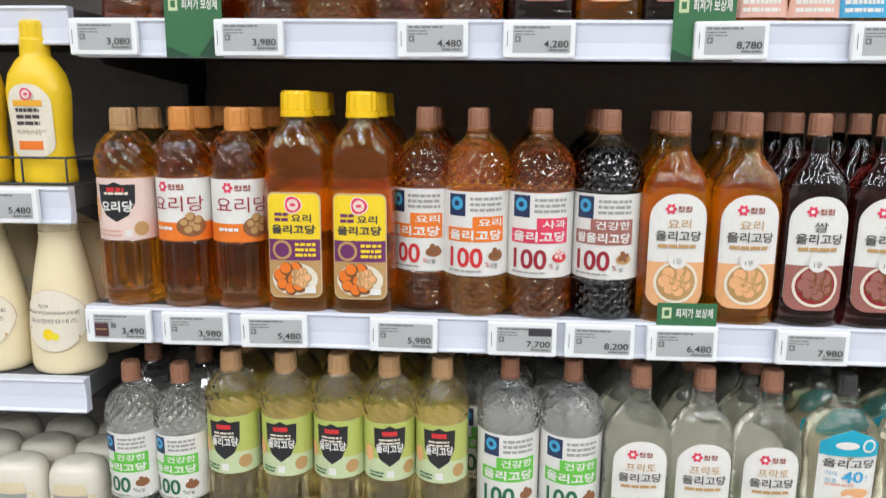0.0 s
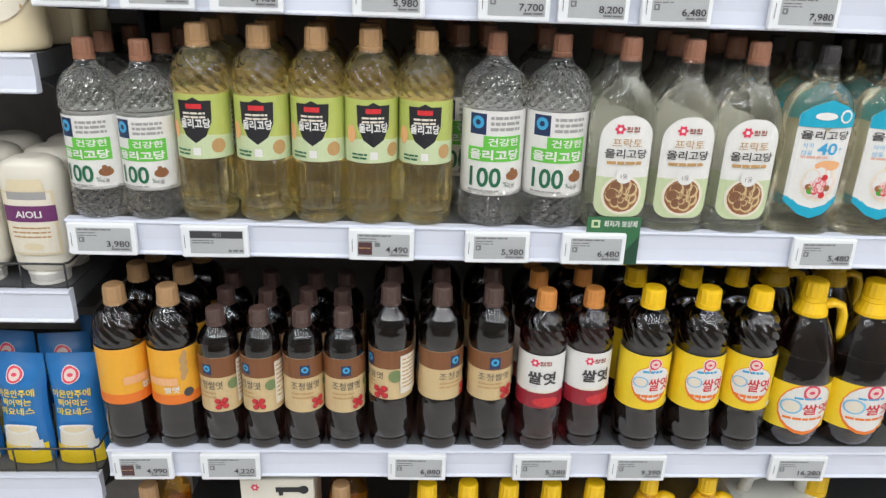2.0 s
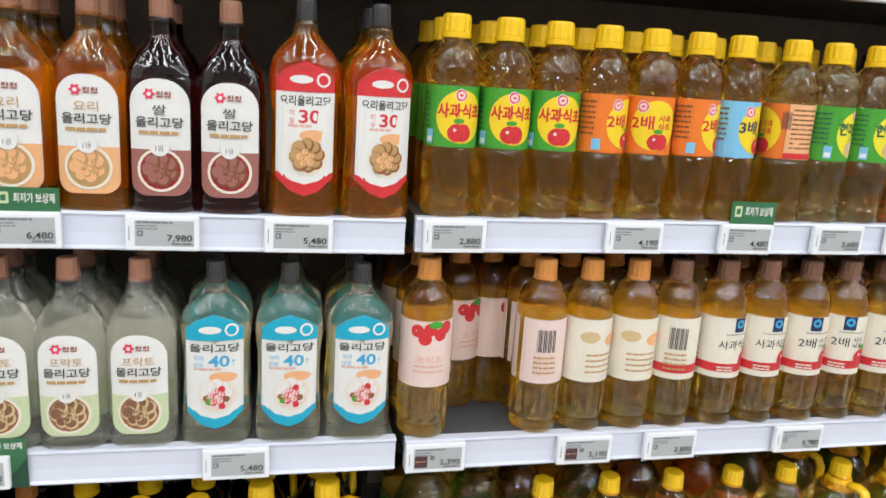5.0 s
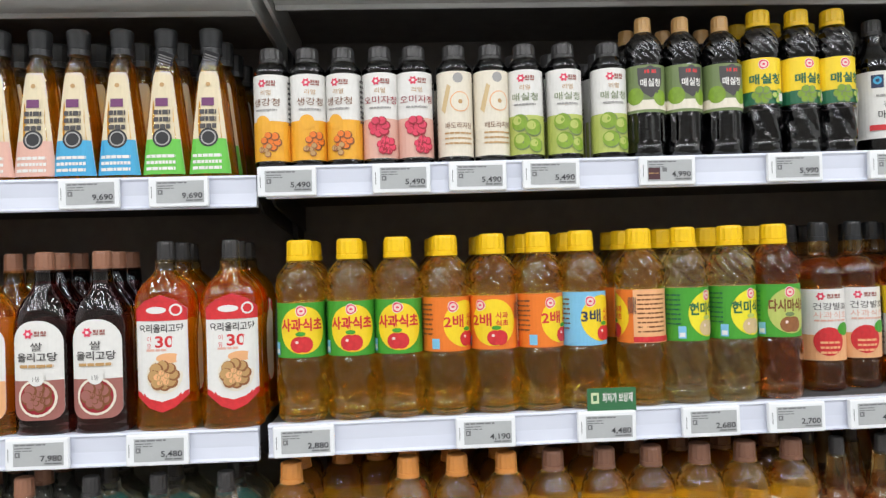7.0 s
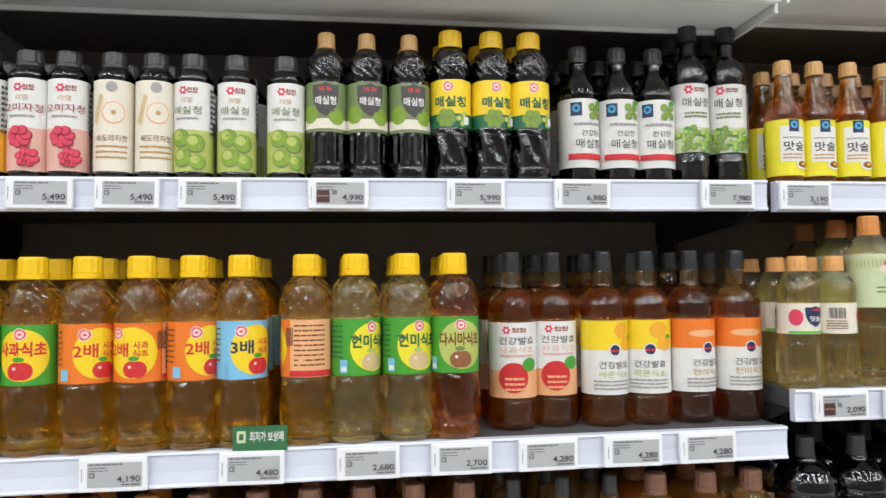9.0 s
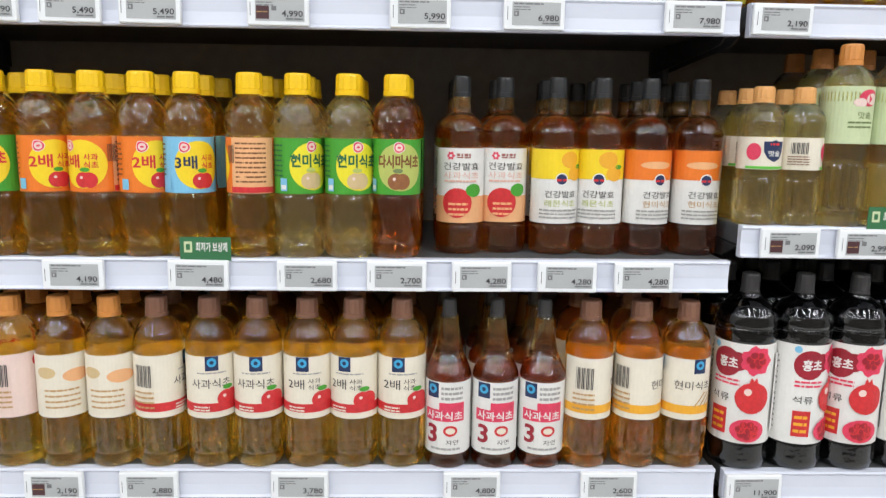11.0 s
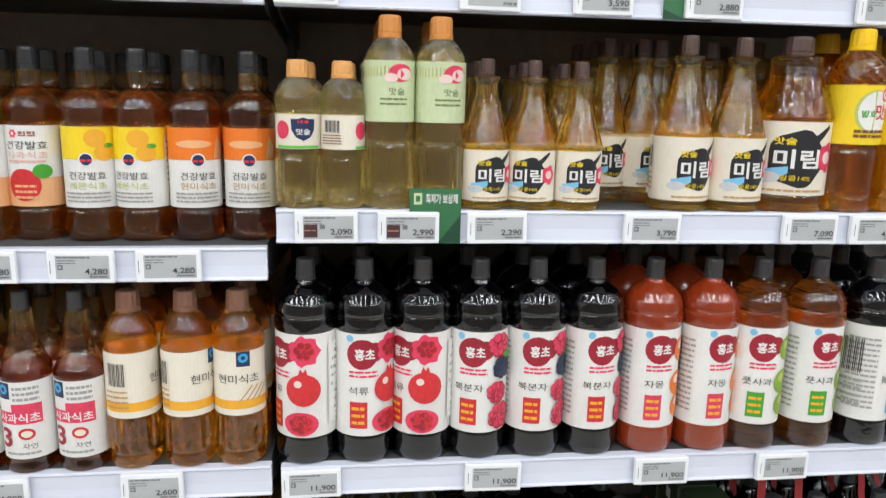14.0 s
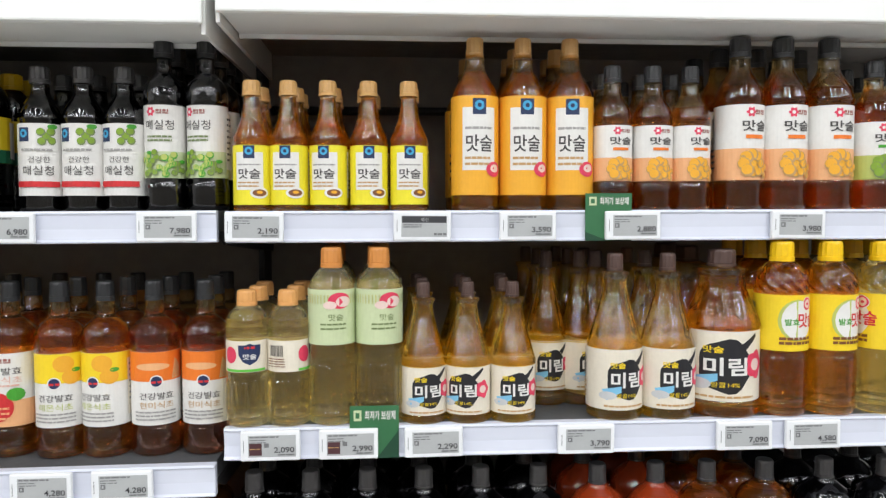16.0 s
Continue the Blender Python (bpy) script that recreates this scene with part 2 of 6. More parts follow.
def text_2d(body, bold=0.0):
    """The outline of some writing, one unit high and centred, as flat verts and faces."""
    key = (body, bold)
    if key not in TEXTS:
        cu = bpy.data.curves.new("writing", "FONT")
        cu.body, cu.size, cu.align_x, cu.resolution_u, cu.offset = body, 1.0, "LEFT", 3, bold
        ob = bpy.data.objects.new("writing", cu)
        me = ob.to_mesh()
        vs = np.array([v.co[:2] for v in me.vertices]) if len(me.vertices) else np.zeros((0, 2))
        fs = [tuple(p.vertices) for p in me.polygons]
        ob.to_mesh_clear()
        bpy.data.objects.remove(ob)
        bpy.data.curves.remove(cu)
        if len(vs):
            lo, hi = vs.min(0), vs.max(0)
            vs = (vs - (lo + hi) / 2) / (hi[1] - lo[1])
        TEXTS[key] = (vs, fs)
    return TEXTS[key]


class Sheet:
    """Print on a label: flat coloured shapes and writing, u across and v up, in parts of the label's width and height."""

    def __init__(self, w, h):
        self.w, self.h, self.polys, self.layer, self.hold = w, h, [], 0, False

    def add(self, vs, fs, ink):
        self.layer += 0 if self.hold else 1
        self.polys.append(([(a, b) for a, b in vs], fs, ink, self.layer))

    def poly(self, pts, ink):
        self.add([(u * self.w, v * self.h) for u, v in pts], [tuple(range(len(pts)))], ink)

    def rect(self, u0, v0, u1, v1, ink):
        self.poly([(u0, v0), (u1, v0), (u1, v1), (u0, v1)], ink)

    def disc(self, u, v, r, ink, squash=1.0, n=20, lobes=0, depth=0.0):
        """A disc whose radius is a part of the width; with lobes it becomes a flower or a berry's outline."""
        rr = r * self.w
        pts = []
        for i in range(n):
            a = 2 * math.pi * i / n
            q = rr * (1 + depth * math.cos(lobes * a))
            pts.append((u * self.w + q * math.cos(a), v * self.h + q * squash * math.sin(a)))
        self.add([(u * self.w, v * self.h)] + pts, [(0, i + 1, (i + 1) % n + 1) for i in range(n)], ink)

    def arch(self, u0, v0, u1, v1, ink, top=1.0, bottom=0.25, n=8):
        """A panel with a round head and rounded lower corners."""
        a, b, x0, x1 = v0 * self.h, v1 * self.h, u0 * self.w, u1 * self.w
        hw, c = (x1 - x0) / 2, (x0 + x1) / 2
        rt, rb = hw * top, hw * bottom
        pts = [(c + hw - rb + rb * math.cos(t), a + rb + rb * math.sin(t)) for t in np.linspace(-math.pi / 2, 0, n)]
        pts += [(c + hw - rt + rt * math.cos(t), b - rt + rt * math.sin(t)) for t in np.linspace(0, math.pi / 2, n)]
        pts += [(c - hw + rt - rt * math.cos(t), b - rt + rt * math.sin(t)) for t in np.linspace(math.pi / 2, 0, n)]
        pts += [(c - hw + rb - rb * math.cos(t), a + rb + rb * math.sin(t)) for t in np.linspace(0, -math.pi / 2, n)]
        self.add([(float(p), float(q)) for p, q in pts], [tuple(range(len(pts)))], ink)

    def text(self, body, u, v, size, ink, bold=0.02, wide=None):
        """Writing with its height as a part of the sheet's height; wide: its width as a part of the sheet's width."""
        vs, fs = text_2d(body, bold)
        if not len(vs):
            return
        sy = size * self.h
        sx = sy if wide is None else wide * self.w / (vs[:, 0].max() - vs[:, 0].min())
        self.add([(u * self.w + p * sx, v * self.h + q * sy) for p, q in vs], fs, ink)

    def lines(self, u0, u1, v, n, step, thick, ink):
        """Writing too small to read, as bars of words."""
        rnd = random.Random(int(1000 * v) + n)
        self.layer, self.hold = self.layer + 1, True
        for i in range(n):
            u = u0
            while u < u1:
                b = min(u1, u + rnd.uniform(0.06, 0.16))
                self.rect(u, v - i * step, b - 0.015, v - i * step + thick, ink)
                u = b
        self.hold = False

    def fruit(self, u, v, r, ink, n=6, seed=1, leaf=None):
        """A heap of fruits or nuts: each with a dark edge and a lighter face."""
        rnd = random.Random(seed)
        edge = SHADE.get(ink, "dark")
        for i in range(n):
            a = 2 * math.pi * i / max(1, n - 1) + seed
            q = r * (0.6 if i else 0)
            c, e, rr = u + q * math.cos(a), v + q * math.sin(a) * self.w / self.h, r * rnd.uniform(0.36, 0.46)
            self.disc(c, e, rr, edge, n=11)
            self.disc(c - rr * 0.12, e + rr * 0.14 * self.w / self.h, rr * 0.80, ink, n=10)
        if leaf:
            self.disc(u + r * 0.5, v + r * 0.9 * self.w / self.h, r * 0.45, leaf, squash=0.5, n=10)

    def mesh(self, name, place, cut=0.005, base=0.0003, lift=0.00012):
        """Lays the print on a curved wall: place(u, v, out) gives the point."""
        verts, faces, idx, inks = [], [], [], []
        for vs, fs, ink, layer in self.polys:
            if ink not in inks:
                inks.append(ink)
            bm = bmesh.new()
            bv = [bm.verts.new((a, b, 0)) for a, b in vs]
            for f in fs:
                try:
                    bm.faces.new([bv[i] for i in f])
                except ValueError:
                    pass
            lo, hi = min(a for a, b in vs), max(a for a, b in vs)
            c = math.floor(lo / cut) * cut + cut
            while c < hi:
                cross = [f for f in bm.faces if min(v.co.x for v in f.verts) < c - 0.0012 and max(v.co.x for v in f.verts) > c + 0.0012]
                if cross:
                    geo = cross + list({e for f in cross for e in f.edges}) + list({v for f in cross for v in f.verts})
                    bmesh.ops.bisect_plane(bm, geom=geo, plane_co=(c, 0, 0), plane_no=(1, 0, 0), dist=1e-6)
                c += cut
            bm.verts.index_update()
            off = len(verts)
            verts += [place(v.co.x, v.co.y, base + lift * min(layer, 34)) for v in bm.verts]
            for f in bm.faces:
                ids = [off + v.index for v in f.verts]
                nz = sum((a.co.x * b.co.y - b.co.x * a.co.y) for a, b in zip([v for v in f.verts], [v for v in f.verts][1:] + [f.verts[0]]))
                faces.append(tuple(ids if nz > 0 else ids[::-1]))
                idx.append(inks.index(ink))
            bm.free()
        return mesh_from(name, verts, faces, ["ink_" + i for i in inks], idx)

# the room ---------------------------------------------------------------
X0, X1, YB, YF = -3.2, 6.9, 0.62, -6.2


def slab(name, x0, x1, y0, y1, z0, z1, m, label="", category="", bevel=0.0, kind="structure"):
    ob = part(name, box_bm(x0, x1, y0, y1, z0, z1, bevel), m, None)
    return tagged(ob, label, category, kind=kind)


slab("floor", X0, X1, YF, YB, -0.1, 0, "floor_tile", "pale grey polished shop floor", "floor")
slab("ceiling", X0, X1, YF, YB, ROOM_H, ROOM_H + 0.1, "ceiling_paint", "plain dark grey shop ceiling", "ceiling")
slab("wall_north", X0, X1, YB, YB + 0.12, 0, ROOM_H, "room_paint", "plain painted wall behind the shelves", "wall")
slab("wall_south", X0, X1, YF - 0.12, YF, 0, ROOM_H, "room_paint", "plain painted wall of the shop", "wall")
slab("wall_west", X0 - 0.12, X0, YF, YB, 0, ROOM_H, "room_paint", "plain painted wall of the shop", "wall")
slab("wall_east", X1, X1 + 0.12, YF, YB, 0, ROOM_H, "room_paint", "plain painted wall of the shop", "wall")
# unseen block added across the aisle to tone down what the bottles reflect
slab("unseen_facing_block", X0, X1, -2.75, -2.25, 0, 1.95, "rack_plain", "plain dark back of the facing shelf rack", "rack")
for lx in LAMP_X:
    fx = tagged(part("ceiling_light", box_bm(lx - 0.06, lx + 0.06, -5.35, -0.65, ROOM_H - 0.06, ROOM_H, 0.004), "lamp_housing", None),
                "long white linear ceiling light fixture", "ceiling light", "rows of ceiling lights")

# shelving ---------------------------------------------------------------
RAIL_H = 0.0435
BAYS = {"Z": (-1.15, 0.040), "A": (0.051, 1.199), "B": (1.212, 2.398), "C": (2.411, 3.61)}
FRONT = {"4": 0.043, "3": 0.011, "2": 0.001, "1": -0.009, "0": -0.02}
# height of each shelf at its two ends
ENDS = {"A4": (1.506, 1.501), "B4": (1.5125, 1.5175), "C4": (1.5165, 1.5185), "A3": (1.1645, 1.158), "B3": (1.161, 1.168), "C3": (1.218, 1.2155),
        "A2": (0.8755, 0.8665), "B2": (0.863, 0.865), "C2": (0.862, 0.860), "A1": (0.5465, 0.5415), "B1": (0.547, 0.547), "C1": (0.543, 0.543),
        "A0": (0.20, 0.20), "B0": (0.20, 0.20), "C0": (0.20, 0.20),
        "Z4": (1.52, 1.52), "Z3": (1.309, 1.309), "Z2": (1.068, 1.068), "Z1": (0.777, 0.777), "Z0": (0.497, 0.497)}
ZFRONT = {"4": 0.046, "3": 0.014, "2": 0.010, "1": 0.004, "0": -0.002}
BACK = 0.43


def front_of(row):
    return (ZFRONT if row[0] == "Z" else FRONT)[row[1]]


def deck_at(row, x):
    """The height of a shelf's top at x."""
    (x0, x1), (z0, z1) = BAYS[row[0]], ENDS[row]
    return z0 + (z1 - z0) * (x - x0) / (x1 - x0)


def shelf(row):
    x0, x1 = BAYS[row[0]]
    if row == "A1":
        x0 = 0.06
    yf, z = front_of(row), deck_at(row, x0)
    ob = tagged(new("shelf"), "charcoal metal shelf with a white price rail", "shelf", "shelves of the rack")
    w, dp = x1 - x0, BACK - yf
    ob.matrix_world = pose(x0, yf, z, 0, -math.degrees(math.atan2(deck_at(row, x1) - z, w)))
    part("deck", box_bm(0.002, w - 0.002, 0.012, dp, -0.028, 0, 0.0015), "deck_charcoal", ob)
    prof = [(0.012, 0.001), (-0.002, 0.001), (-0.003, -0.002), (-0.0005, -0.005), (0.001, -0.024), (-0.0005, -RAIL_H + 0.005), (-0.003, -RAIL_H + 0.002), (-0.002, -RAIL_H), (0.012, -RAIL_H)]
    bm = bmesh.new()
    ends = [[bm.verts.new((xa, p, q)) for p, q in prof] for xa in (0, w)]
    for i in range(len(prof)):
        k2 = (i + 1) % len(prof)
        bm.faces.new((ends[0][i], ends[0][k2], ends[1][k2], ends[1][i]))
    bm.faces.new(ends[0])
    bm.faces.new(ends[1])
    bmesh.ops.recalc_face_normals(bm, faces=bm.faces[:])
    part("price_rail", bm, "rail_white", ob, "glossy white plastic price rail")
    for xa in (0.0, w - 0.004):
        bm = bmesh.new()
        pts = [(0.013, -0.029), (0.06, -0.05), (dp, -0.075), (dp, -0.029)]
        a = [bm.verts.new((xa, p, q)) for p, q in pts]
        b = [bm.verts.new((xa + 0.004, p, q)) for p, q in pts]
        bm.faces.new(a[::-1])
        bm.faces.new(b)
        for i in range(4):
            bm.faces.new((a[i], a[(i + 1) % 4], b[(i + 1) % 4], b[i]))
        bmesh.ops.recalc_face_normals(bm, faces=bm.faces[:])
        part("bracket", bm, "metal_black", ob, "black steel shelf bracket")
    return ob


for row in ENDS:
    shelf(row)
for bay, (x0, x1) in BAYS.items():
    slab("back_panel", x0, x1, BACK, BACK + 0.02, 0, 1.95, "panel_dark", "dark grey steel back panel of the rack", "back panel")
    slab("kick_plate", x0, x1, -0.08, -0.07, 0, 0.15, "panel_dark", "dark plinth under the lowest shelf", "plinth")
for xu in (-1.16, 0.0455, 1.2055, 2.4045, 3.62):
    bm = box_bm(xu - 0.005, xu + 0.005, 0.36, BACK + 0.02, 0, 1.95)
    for i in range(38):
        box_bm(xu - 0.003, xu + 0.003, 0.3585, 0.362, 0.05 + i * 0.05, 0.075 + i * 0.05, 0, bm)
    up = tagged(part("upright", bm, "metal_black", None), "black slotted steel upright between two bays", "upright", "uprights of the rack")
# canopies over the top shelves
for bay, (x0, x1) in BAYS.items():
    z = {"Z": 1.748, "A": 1.755, "B": 1.763, "C": 1.779}[bay]
    cn = tagged(new("canopy"), "white steel canopy over the top shelf", "canopy", "canopies of the rack")
    cn.location = (x0, 0, z)
    w = x1 - x0
    part("fascia", box_bm(0.002, w - 0.002, -0.012, 0.0, 0.0, 0.30, 0.003), "canopy_white", cn)
    # the underside's shade is put into its greyer colour
    part("soffit", box_bm(0.008, w - 0.008, 0.0, 0.112, 0.0, 0.014, 0.002), "canopy_shade_grey", cn)
    part("rear_lip", box_bm(0.008, w - 0.008, 0.113, 0.119, -0.006, 0.014, 0.001), "canopy_white", cn)
    # sheet added behind the lip; its dark colour stands for the unlit open gap
    part("top_panel", box_bm(0.008, w - 0.008, 0.12, BACK, 0.035, 0.05), "panel_dark", cn, "dark steel top panel")
    for xa in (0.0, w - 0.006):
        part("side_arm", box_bm(xa, xa + 0.006, 0.001, BACK, -0.012, 0.06, 0.001), "canopy_shade_grey", cn, "grey steel side arm")
    part("hanging_bar", tube_bm([(0.01, BACK - 0.05, -0.075), (w - 0.01, BACK - 0.05, -0.075)], 0.008), "metal_black", cn, "dark steel rear bar")

# bottle shapes: height, width, both in parts ----------------------------
ROUND = [(0, .84), (.012, .95), (.035, 1), (.075, .985), (.085, .955), (.095, .985), (.12, 1), (.33, 1), (.345, .97), (.35, .96), (.66, .96), (.67, .98),
         (.69, 1), (.74, 1), (.79, .94), (.83, .82), (.865, .62), (.885, .46), (.9, .4)]
SLIM = [(0, .86), (.01, .96), (.03, 1), (.15, 1), (.16, .97), (.165, .96), (.60, .96), (.61, .99), (.66, 1), (.70, .98), (.735, .88), (.765, .68), (.79, .46),
        (.80, .38), (.90, .36)]
DIAMOND = [(0, .86), (.012, .95), (.04, 1), (.19, 1), (.2, .97), (.62, .97), (.63, 1), (.70, 1), (.755, .93), (.80, .78), (.835, .55), (.855, .4), (.88, .33), (.9, .33)]
ARCH = [(0, .9), (.01, .98), (.03, 1), (.05, .98), (.06, 1), (.56, 1), (.62, .97), (.68, .87), (.74, .68), (.785, .46), (.82, .35), (.9, .33)]
WAIST = [(0, .93), (.01, .99), (.03, 1), (.06, 1), (.20, .96), (.36, .92), (.50, .93), (.60, 1), (.66, 1), (.72, .93), (.77, .75), (.81, .5), (.84, .35), (.9, .32)]
PANEL = [(0, .92), (.01, .98), (.03, 1), (.40, .98), (.55, .97), (.60, .99), (.64, .93), (.67, .96), (.72, .96), (.77, .86), (.82, .66), (.85, .48), (.87, .42), (.9, .40)]
PEAR = [(0, .93), (.01, 1), (.06, 1), (.07, .97), (.40, .97), (.41, 1), (.44, .98), (.55, .80), (.66, .60), (.76, .45), (.82, .40), (.85, .42), (.865, .50), (.885, .50), (.89, .30), (.9, .28)]
JUG = [(0, .62), (.01, .74), (.05, .88), (.13, .98), (.15, .97), (.43, .97), (.44, 1), (.50, .97), (.58, .88), (.68, .72), (.76, .56), (.82, .42), (.86, .32), (.9, .30)]
NARROW = [(0, .9), (.01, .98), (.03, 1), (.05, .97), (.78, .97), (.79, 1), (.82, .93), (.85, .78), (.87, .66), (.885, .62), (.9, .6)]
BELL = [(0, .9), (.01, .98), (.03, 1), (.05, .97), (.53, .97), (.54, 1), (.57, .96), (.63, .78), (.70, .58), (.78, .46), (.86, .40), (.9, .38)]
TRAPEZ = [(0, .98), (.01, 1), (.05, .98), (.30, .82), (.55, .66), (.72, .54), (.76, .50), (.79, .40), (.81, .33), (.86, .30)]
STOUT = [(0, .82), (.012, .95), (.04, 1), (.14, 1), (.15, .97), (.66, .97), (.67, 1), (.73, 1), (.74, .97), (.75, .99), (.80, .93), (.84, .76), (.87, .5), (.885, .36), (.9, .33)]
TALL = [(0, .9), (.01, .98), (.03, 1), (.17, 1), (.18, .97), (.62, .97), (.63, 1), (.66, .98), (.71, .86), (.76, .66), (.80, .48), (.83, .42), (.9, .40)]
BIG = [(0, .82), (.012, .94), (.04, 1), (.12, .97), (.13, .97), (.44, .97), (.45, 1), (.52, 1), (.60, .97), (.68, .88), (.76, .70), (.83, .48), (.87, .34), (.9, .32)]


def mark_flower(s, u, v, r):
    s.disc(u, v, r, "rose", n=24, lobes=6, depth=0.22)
    s.disc(u, v, r * 0.42, "white", n=10)


def mark_word(s, u0, v0, u1, v1, ink="mauve"):
    """Two small block-shaped syllables in place of a maker's name."""
    m, q = (u0 + u1) / 2, (v1 - v0) / 3
    for a, b in ((u0, m - 0.012), (m + 0.012, u1)):
        s.rect(a, v0, b, v0 + q * 0.8, ink)
        s.rect(a, v0 + 1.3 * q, a + (b - a) * 0.55, v1, ink)
        s.rect(a + (b - a) * 0.72, v0 + 1.1 * q, b, v1, ink)


def mark_ring(s, u, v, a):
    q = a * s.w / s.h
    s.rect(u - a, v - q * 1.35, u + a, v + q, "navy")
    s.disc(u, v, a * 0.72, "blue", n=16)
    s.disc(u, v, a * 0.32, "navy", n=10)


def mark_round(s, u, v, r):
    s.disc(u, v, r * 1.12, "white", n=20, lobes=3, depth=0.06)
    s.disc(u, v, r, "rose", n=20, lobes=3, depth=0.06)
    s.disc(u, v, r * 0.72, "palepink", n=16)
    s.disc(u, v, r * 0.36, "rose", squash=0.6, n=12)


def badge(s, u, v, w, h, ink="black"):
    s.poly([(u - w, v + h), (u - w * .35, v + h), (u, v + h * 1.15), (u + w * .35, v + h), (u + w, v + h), (u + w * .95, v), (u + w * .6, v - h * .65), (u, v - h),
            (u - w * .6, v - h * .65), (u - w * .95, v)], ink)
    s.rect(u - w * .45, v + h * .62, u + w * .45, v + h * .85, "red")


def apple(s, u, v, r, ink="red", leaf="green"):
    s.disc(u - r * 0.3, v, r * 0.8, ink, n=16)
    s.disc(u + r * 0.3, v, r * 0.8, ink, n=16)
    s.disc(u - r * 0.1, v + r * 1.05 * s.w / s.h, r * 0.5, leaf, squash=0.45, n=10)
    s.disc(u - r * 0.45, v + r * 0.25 * s.w / s.h, r * 0.16, "palepink", n=8)


def back_print(s, ink="dark", box="white"):
    s.rect(0.72, 0.12, 1.3, 0.9, box)
    s.lines(0.76, 1.26, 0.80, 8, 0.08, 0.03, ink)
    for i in range(12):
        s.rect(-1.2 + i * 0.03, 0.5, -1.2 + i * 0.03 + (0.018 if i % 3 else 0.008), 0.85, "dark")
    s.lines(-1.25, -0.8, 0.40, 4, 0.08, 0.03, ink)


def full(b, ink):
    b.rect(-1.52, 0, 1.52, 1, ink)


def d_apple_vinegar(word, base, disc, ink="red", leaf="green", fruit="red"):
    def go(b, s):
        full(b, base)
        s.disc(0.05, 0.5, 0.47, disc, n=28)
        mark_round(s, 0.02, 0.85, 0.10)
        s.text(word, 0.03, 0.60, 0.24, ink, 0.035, wide=0.86 if len(word) > 3 else 0.72)
        apple(s, 0.02, 0.24, 0.20, fruit, leaf)
        s.rect(-0.62, 0.05, -0.47, 0.28, "skyblue")
        s.rect(-0.60, 0.08, -0.49, 0.16, "white")
        s.lines(-1.15, -0.55, 0.85, 7, 0.09, 0.03, "brown" if base != "green" else "deepgreen")
        s.rect(0.7, 0.0, 1.4, 1.0, base if base == "green" else "peach")
        s.lines(0.76, 1.3, 0.84, 8, 0.085, 0.03, "brown")
        s.rect(0.7, 0.02, 1.4, 0.12, "red")
    return go


def d_twofold(base):
    def go(b, s):
        full(b, base)
        s.disc(0.05, 0.5, 0.47, "yellow", n=28)
        mark_round(s, -0.22, 0.82, 0.10)
        s.text("2배" if base == "orange" else "3배", -0.20, 0.55, 0.24, "red" if base == "orange" else "navy", 0.02, wide=0.42)
        s.text("사과", 0.22, 0.63, 0.12, "red", 0.02, wide=0.26)
        s.text("식초", 0.22, 0.49, 0.12, "red", 0.02, wide=0.26)
        apple(s, 0.12, 0.22, 0.19)
        s.lines(-1.15, -0.62, 0.85, 7, 0.09, 0.03, "brown")
        s.rect(-0.66, 0.05, -0.5, 0.24, "skyblue")
        s.rect(0.62, 0.0, 1.45, 1.0, "peach")
        s.lines(0.7, 1.3, 0.88, 9, 0.085, 0.03, "brown")
        for i in range(14):
            s.rect(0.52 + i * 0.012, 0.55, 0.52 + i * 0.012 + (0.004 if i % 3 else 0.008), 0.86, "dark")
        s.rect(0.62, 0.02, 1.45, 0.12, "red")
    return go


def d_ferment(kind):
    def go(b, s):
        full(b, "white")
        if kind == "apple":
            s.rect(-1.5, 0, 1.5, 0.36, "peach")
            mark_flower(s, -0.22, 0.90, 0.075)
            mark_word(s, -0.10, 0.87, 0.18, 0.93)
            s.text("건강발효", 0.0, 0.76, 0.10, "dark", 0.0, wide=0.74)
            s.text("사과식초", 0.0, 0.64, 0.09, "pink", 0.0, wide=0.74)
            s.lines(-0.35, 0.35, 0.55, 1, 0.05, 0.025, "pink")
            s.disc(-0.08, 0.27, 0.30, "red", n=22)
            s.disc(0.26, 0.44, 0.17, "green", squash=0.8, n=12)
            s.lines(-0.25, 0.15, 0.24, 3, 0.07, 0.03, "peach")
        else:
            top = "yellow" if kind == "lemon" else "orange"
            s.rect(-1.5, 0.60, 1.5, 1.0, top if kind == "lemon" else "orange")
            if kind == "lemon":
                s.disc(0.20, 0.86, 0.20, "amberink", squash=0.85)
                s.disc(0.34, 0.68, 0.18, "amberink", squash=0.85)
                s.disc(0.44, 0.77, 0.09, "green", squash=0.5)
            else:
                s.disc(-0.05, 0.80, 0.34, "peach", squash=0.22)
                for i in range(7):
                    s.poly([(0.34 + i * .03, 0.62), (0.36 + i * .03, 0.62), (0.44 + i * .02, 0.9 - i * .02), (0.42 + i * .02, 0.9 - i * .02)], "kraft")
            s.disc(0.02, 0.60, 0.13, "white", n=16)
            s.disc(0.02, 0.60, 0.105, "navy", n=16)
            s.rect(-0.08, 0.575, 0.12, 0.605, "red")
            s.text("건강발효", 0.02, 0.40, 0.095, "dark", 0.0, wide=0.66)
            s.text("레몬식초" if kind == "lemon" else "현미식초", 0.02, 0.275, 0.09, "lime" if kind == "lemon" else "tan", 0.0, wide=0.66)
            s.lines(-0.42, 0.42, 0.17, 3, 0.05, 0.022, "grey")
        back_print(s, "grey", "ivory")
    return go


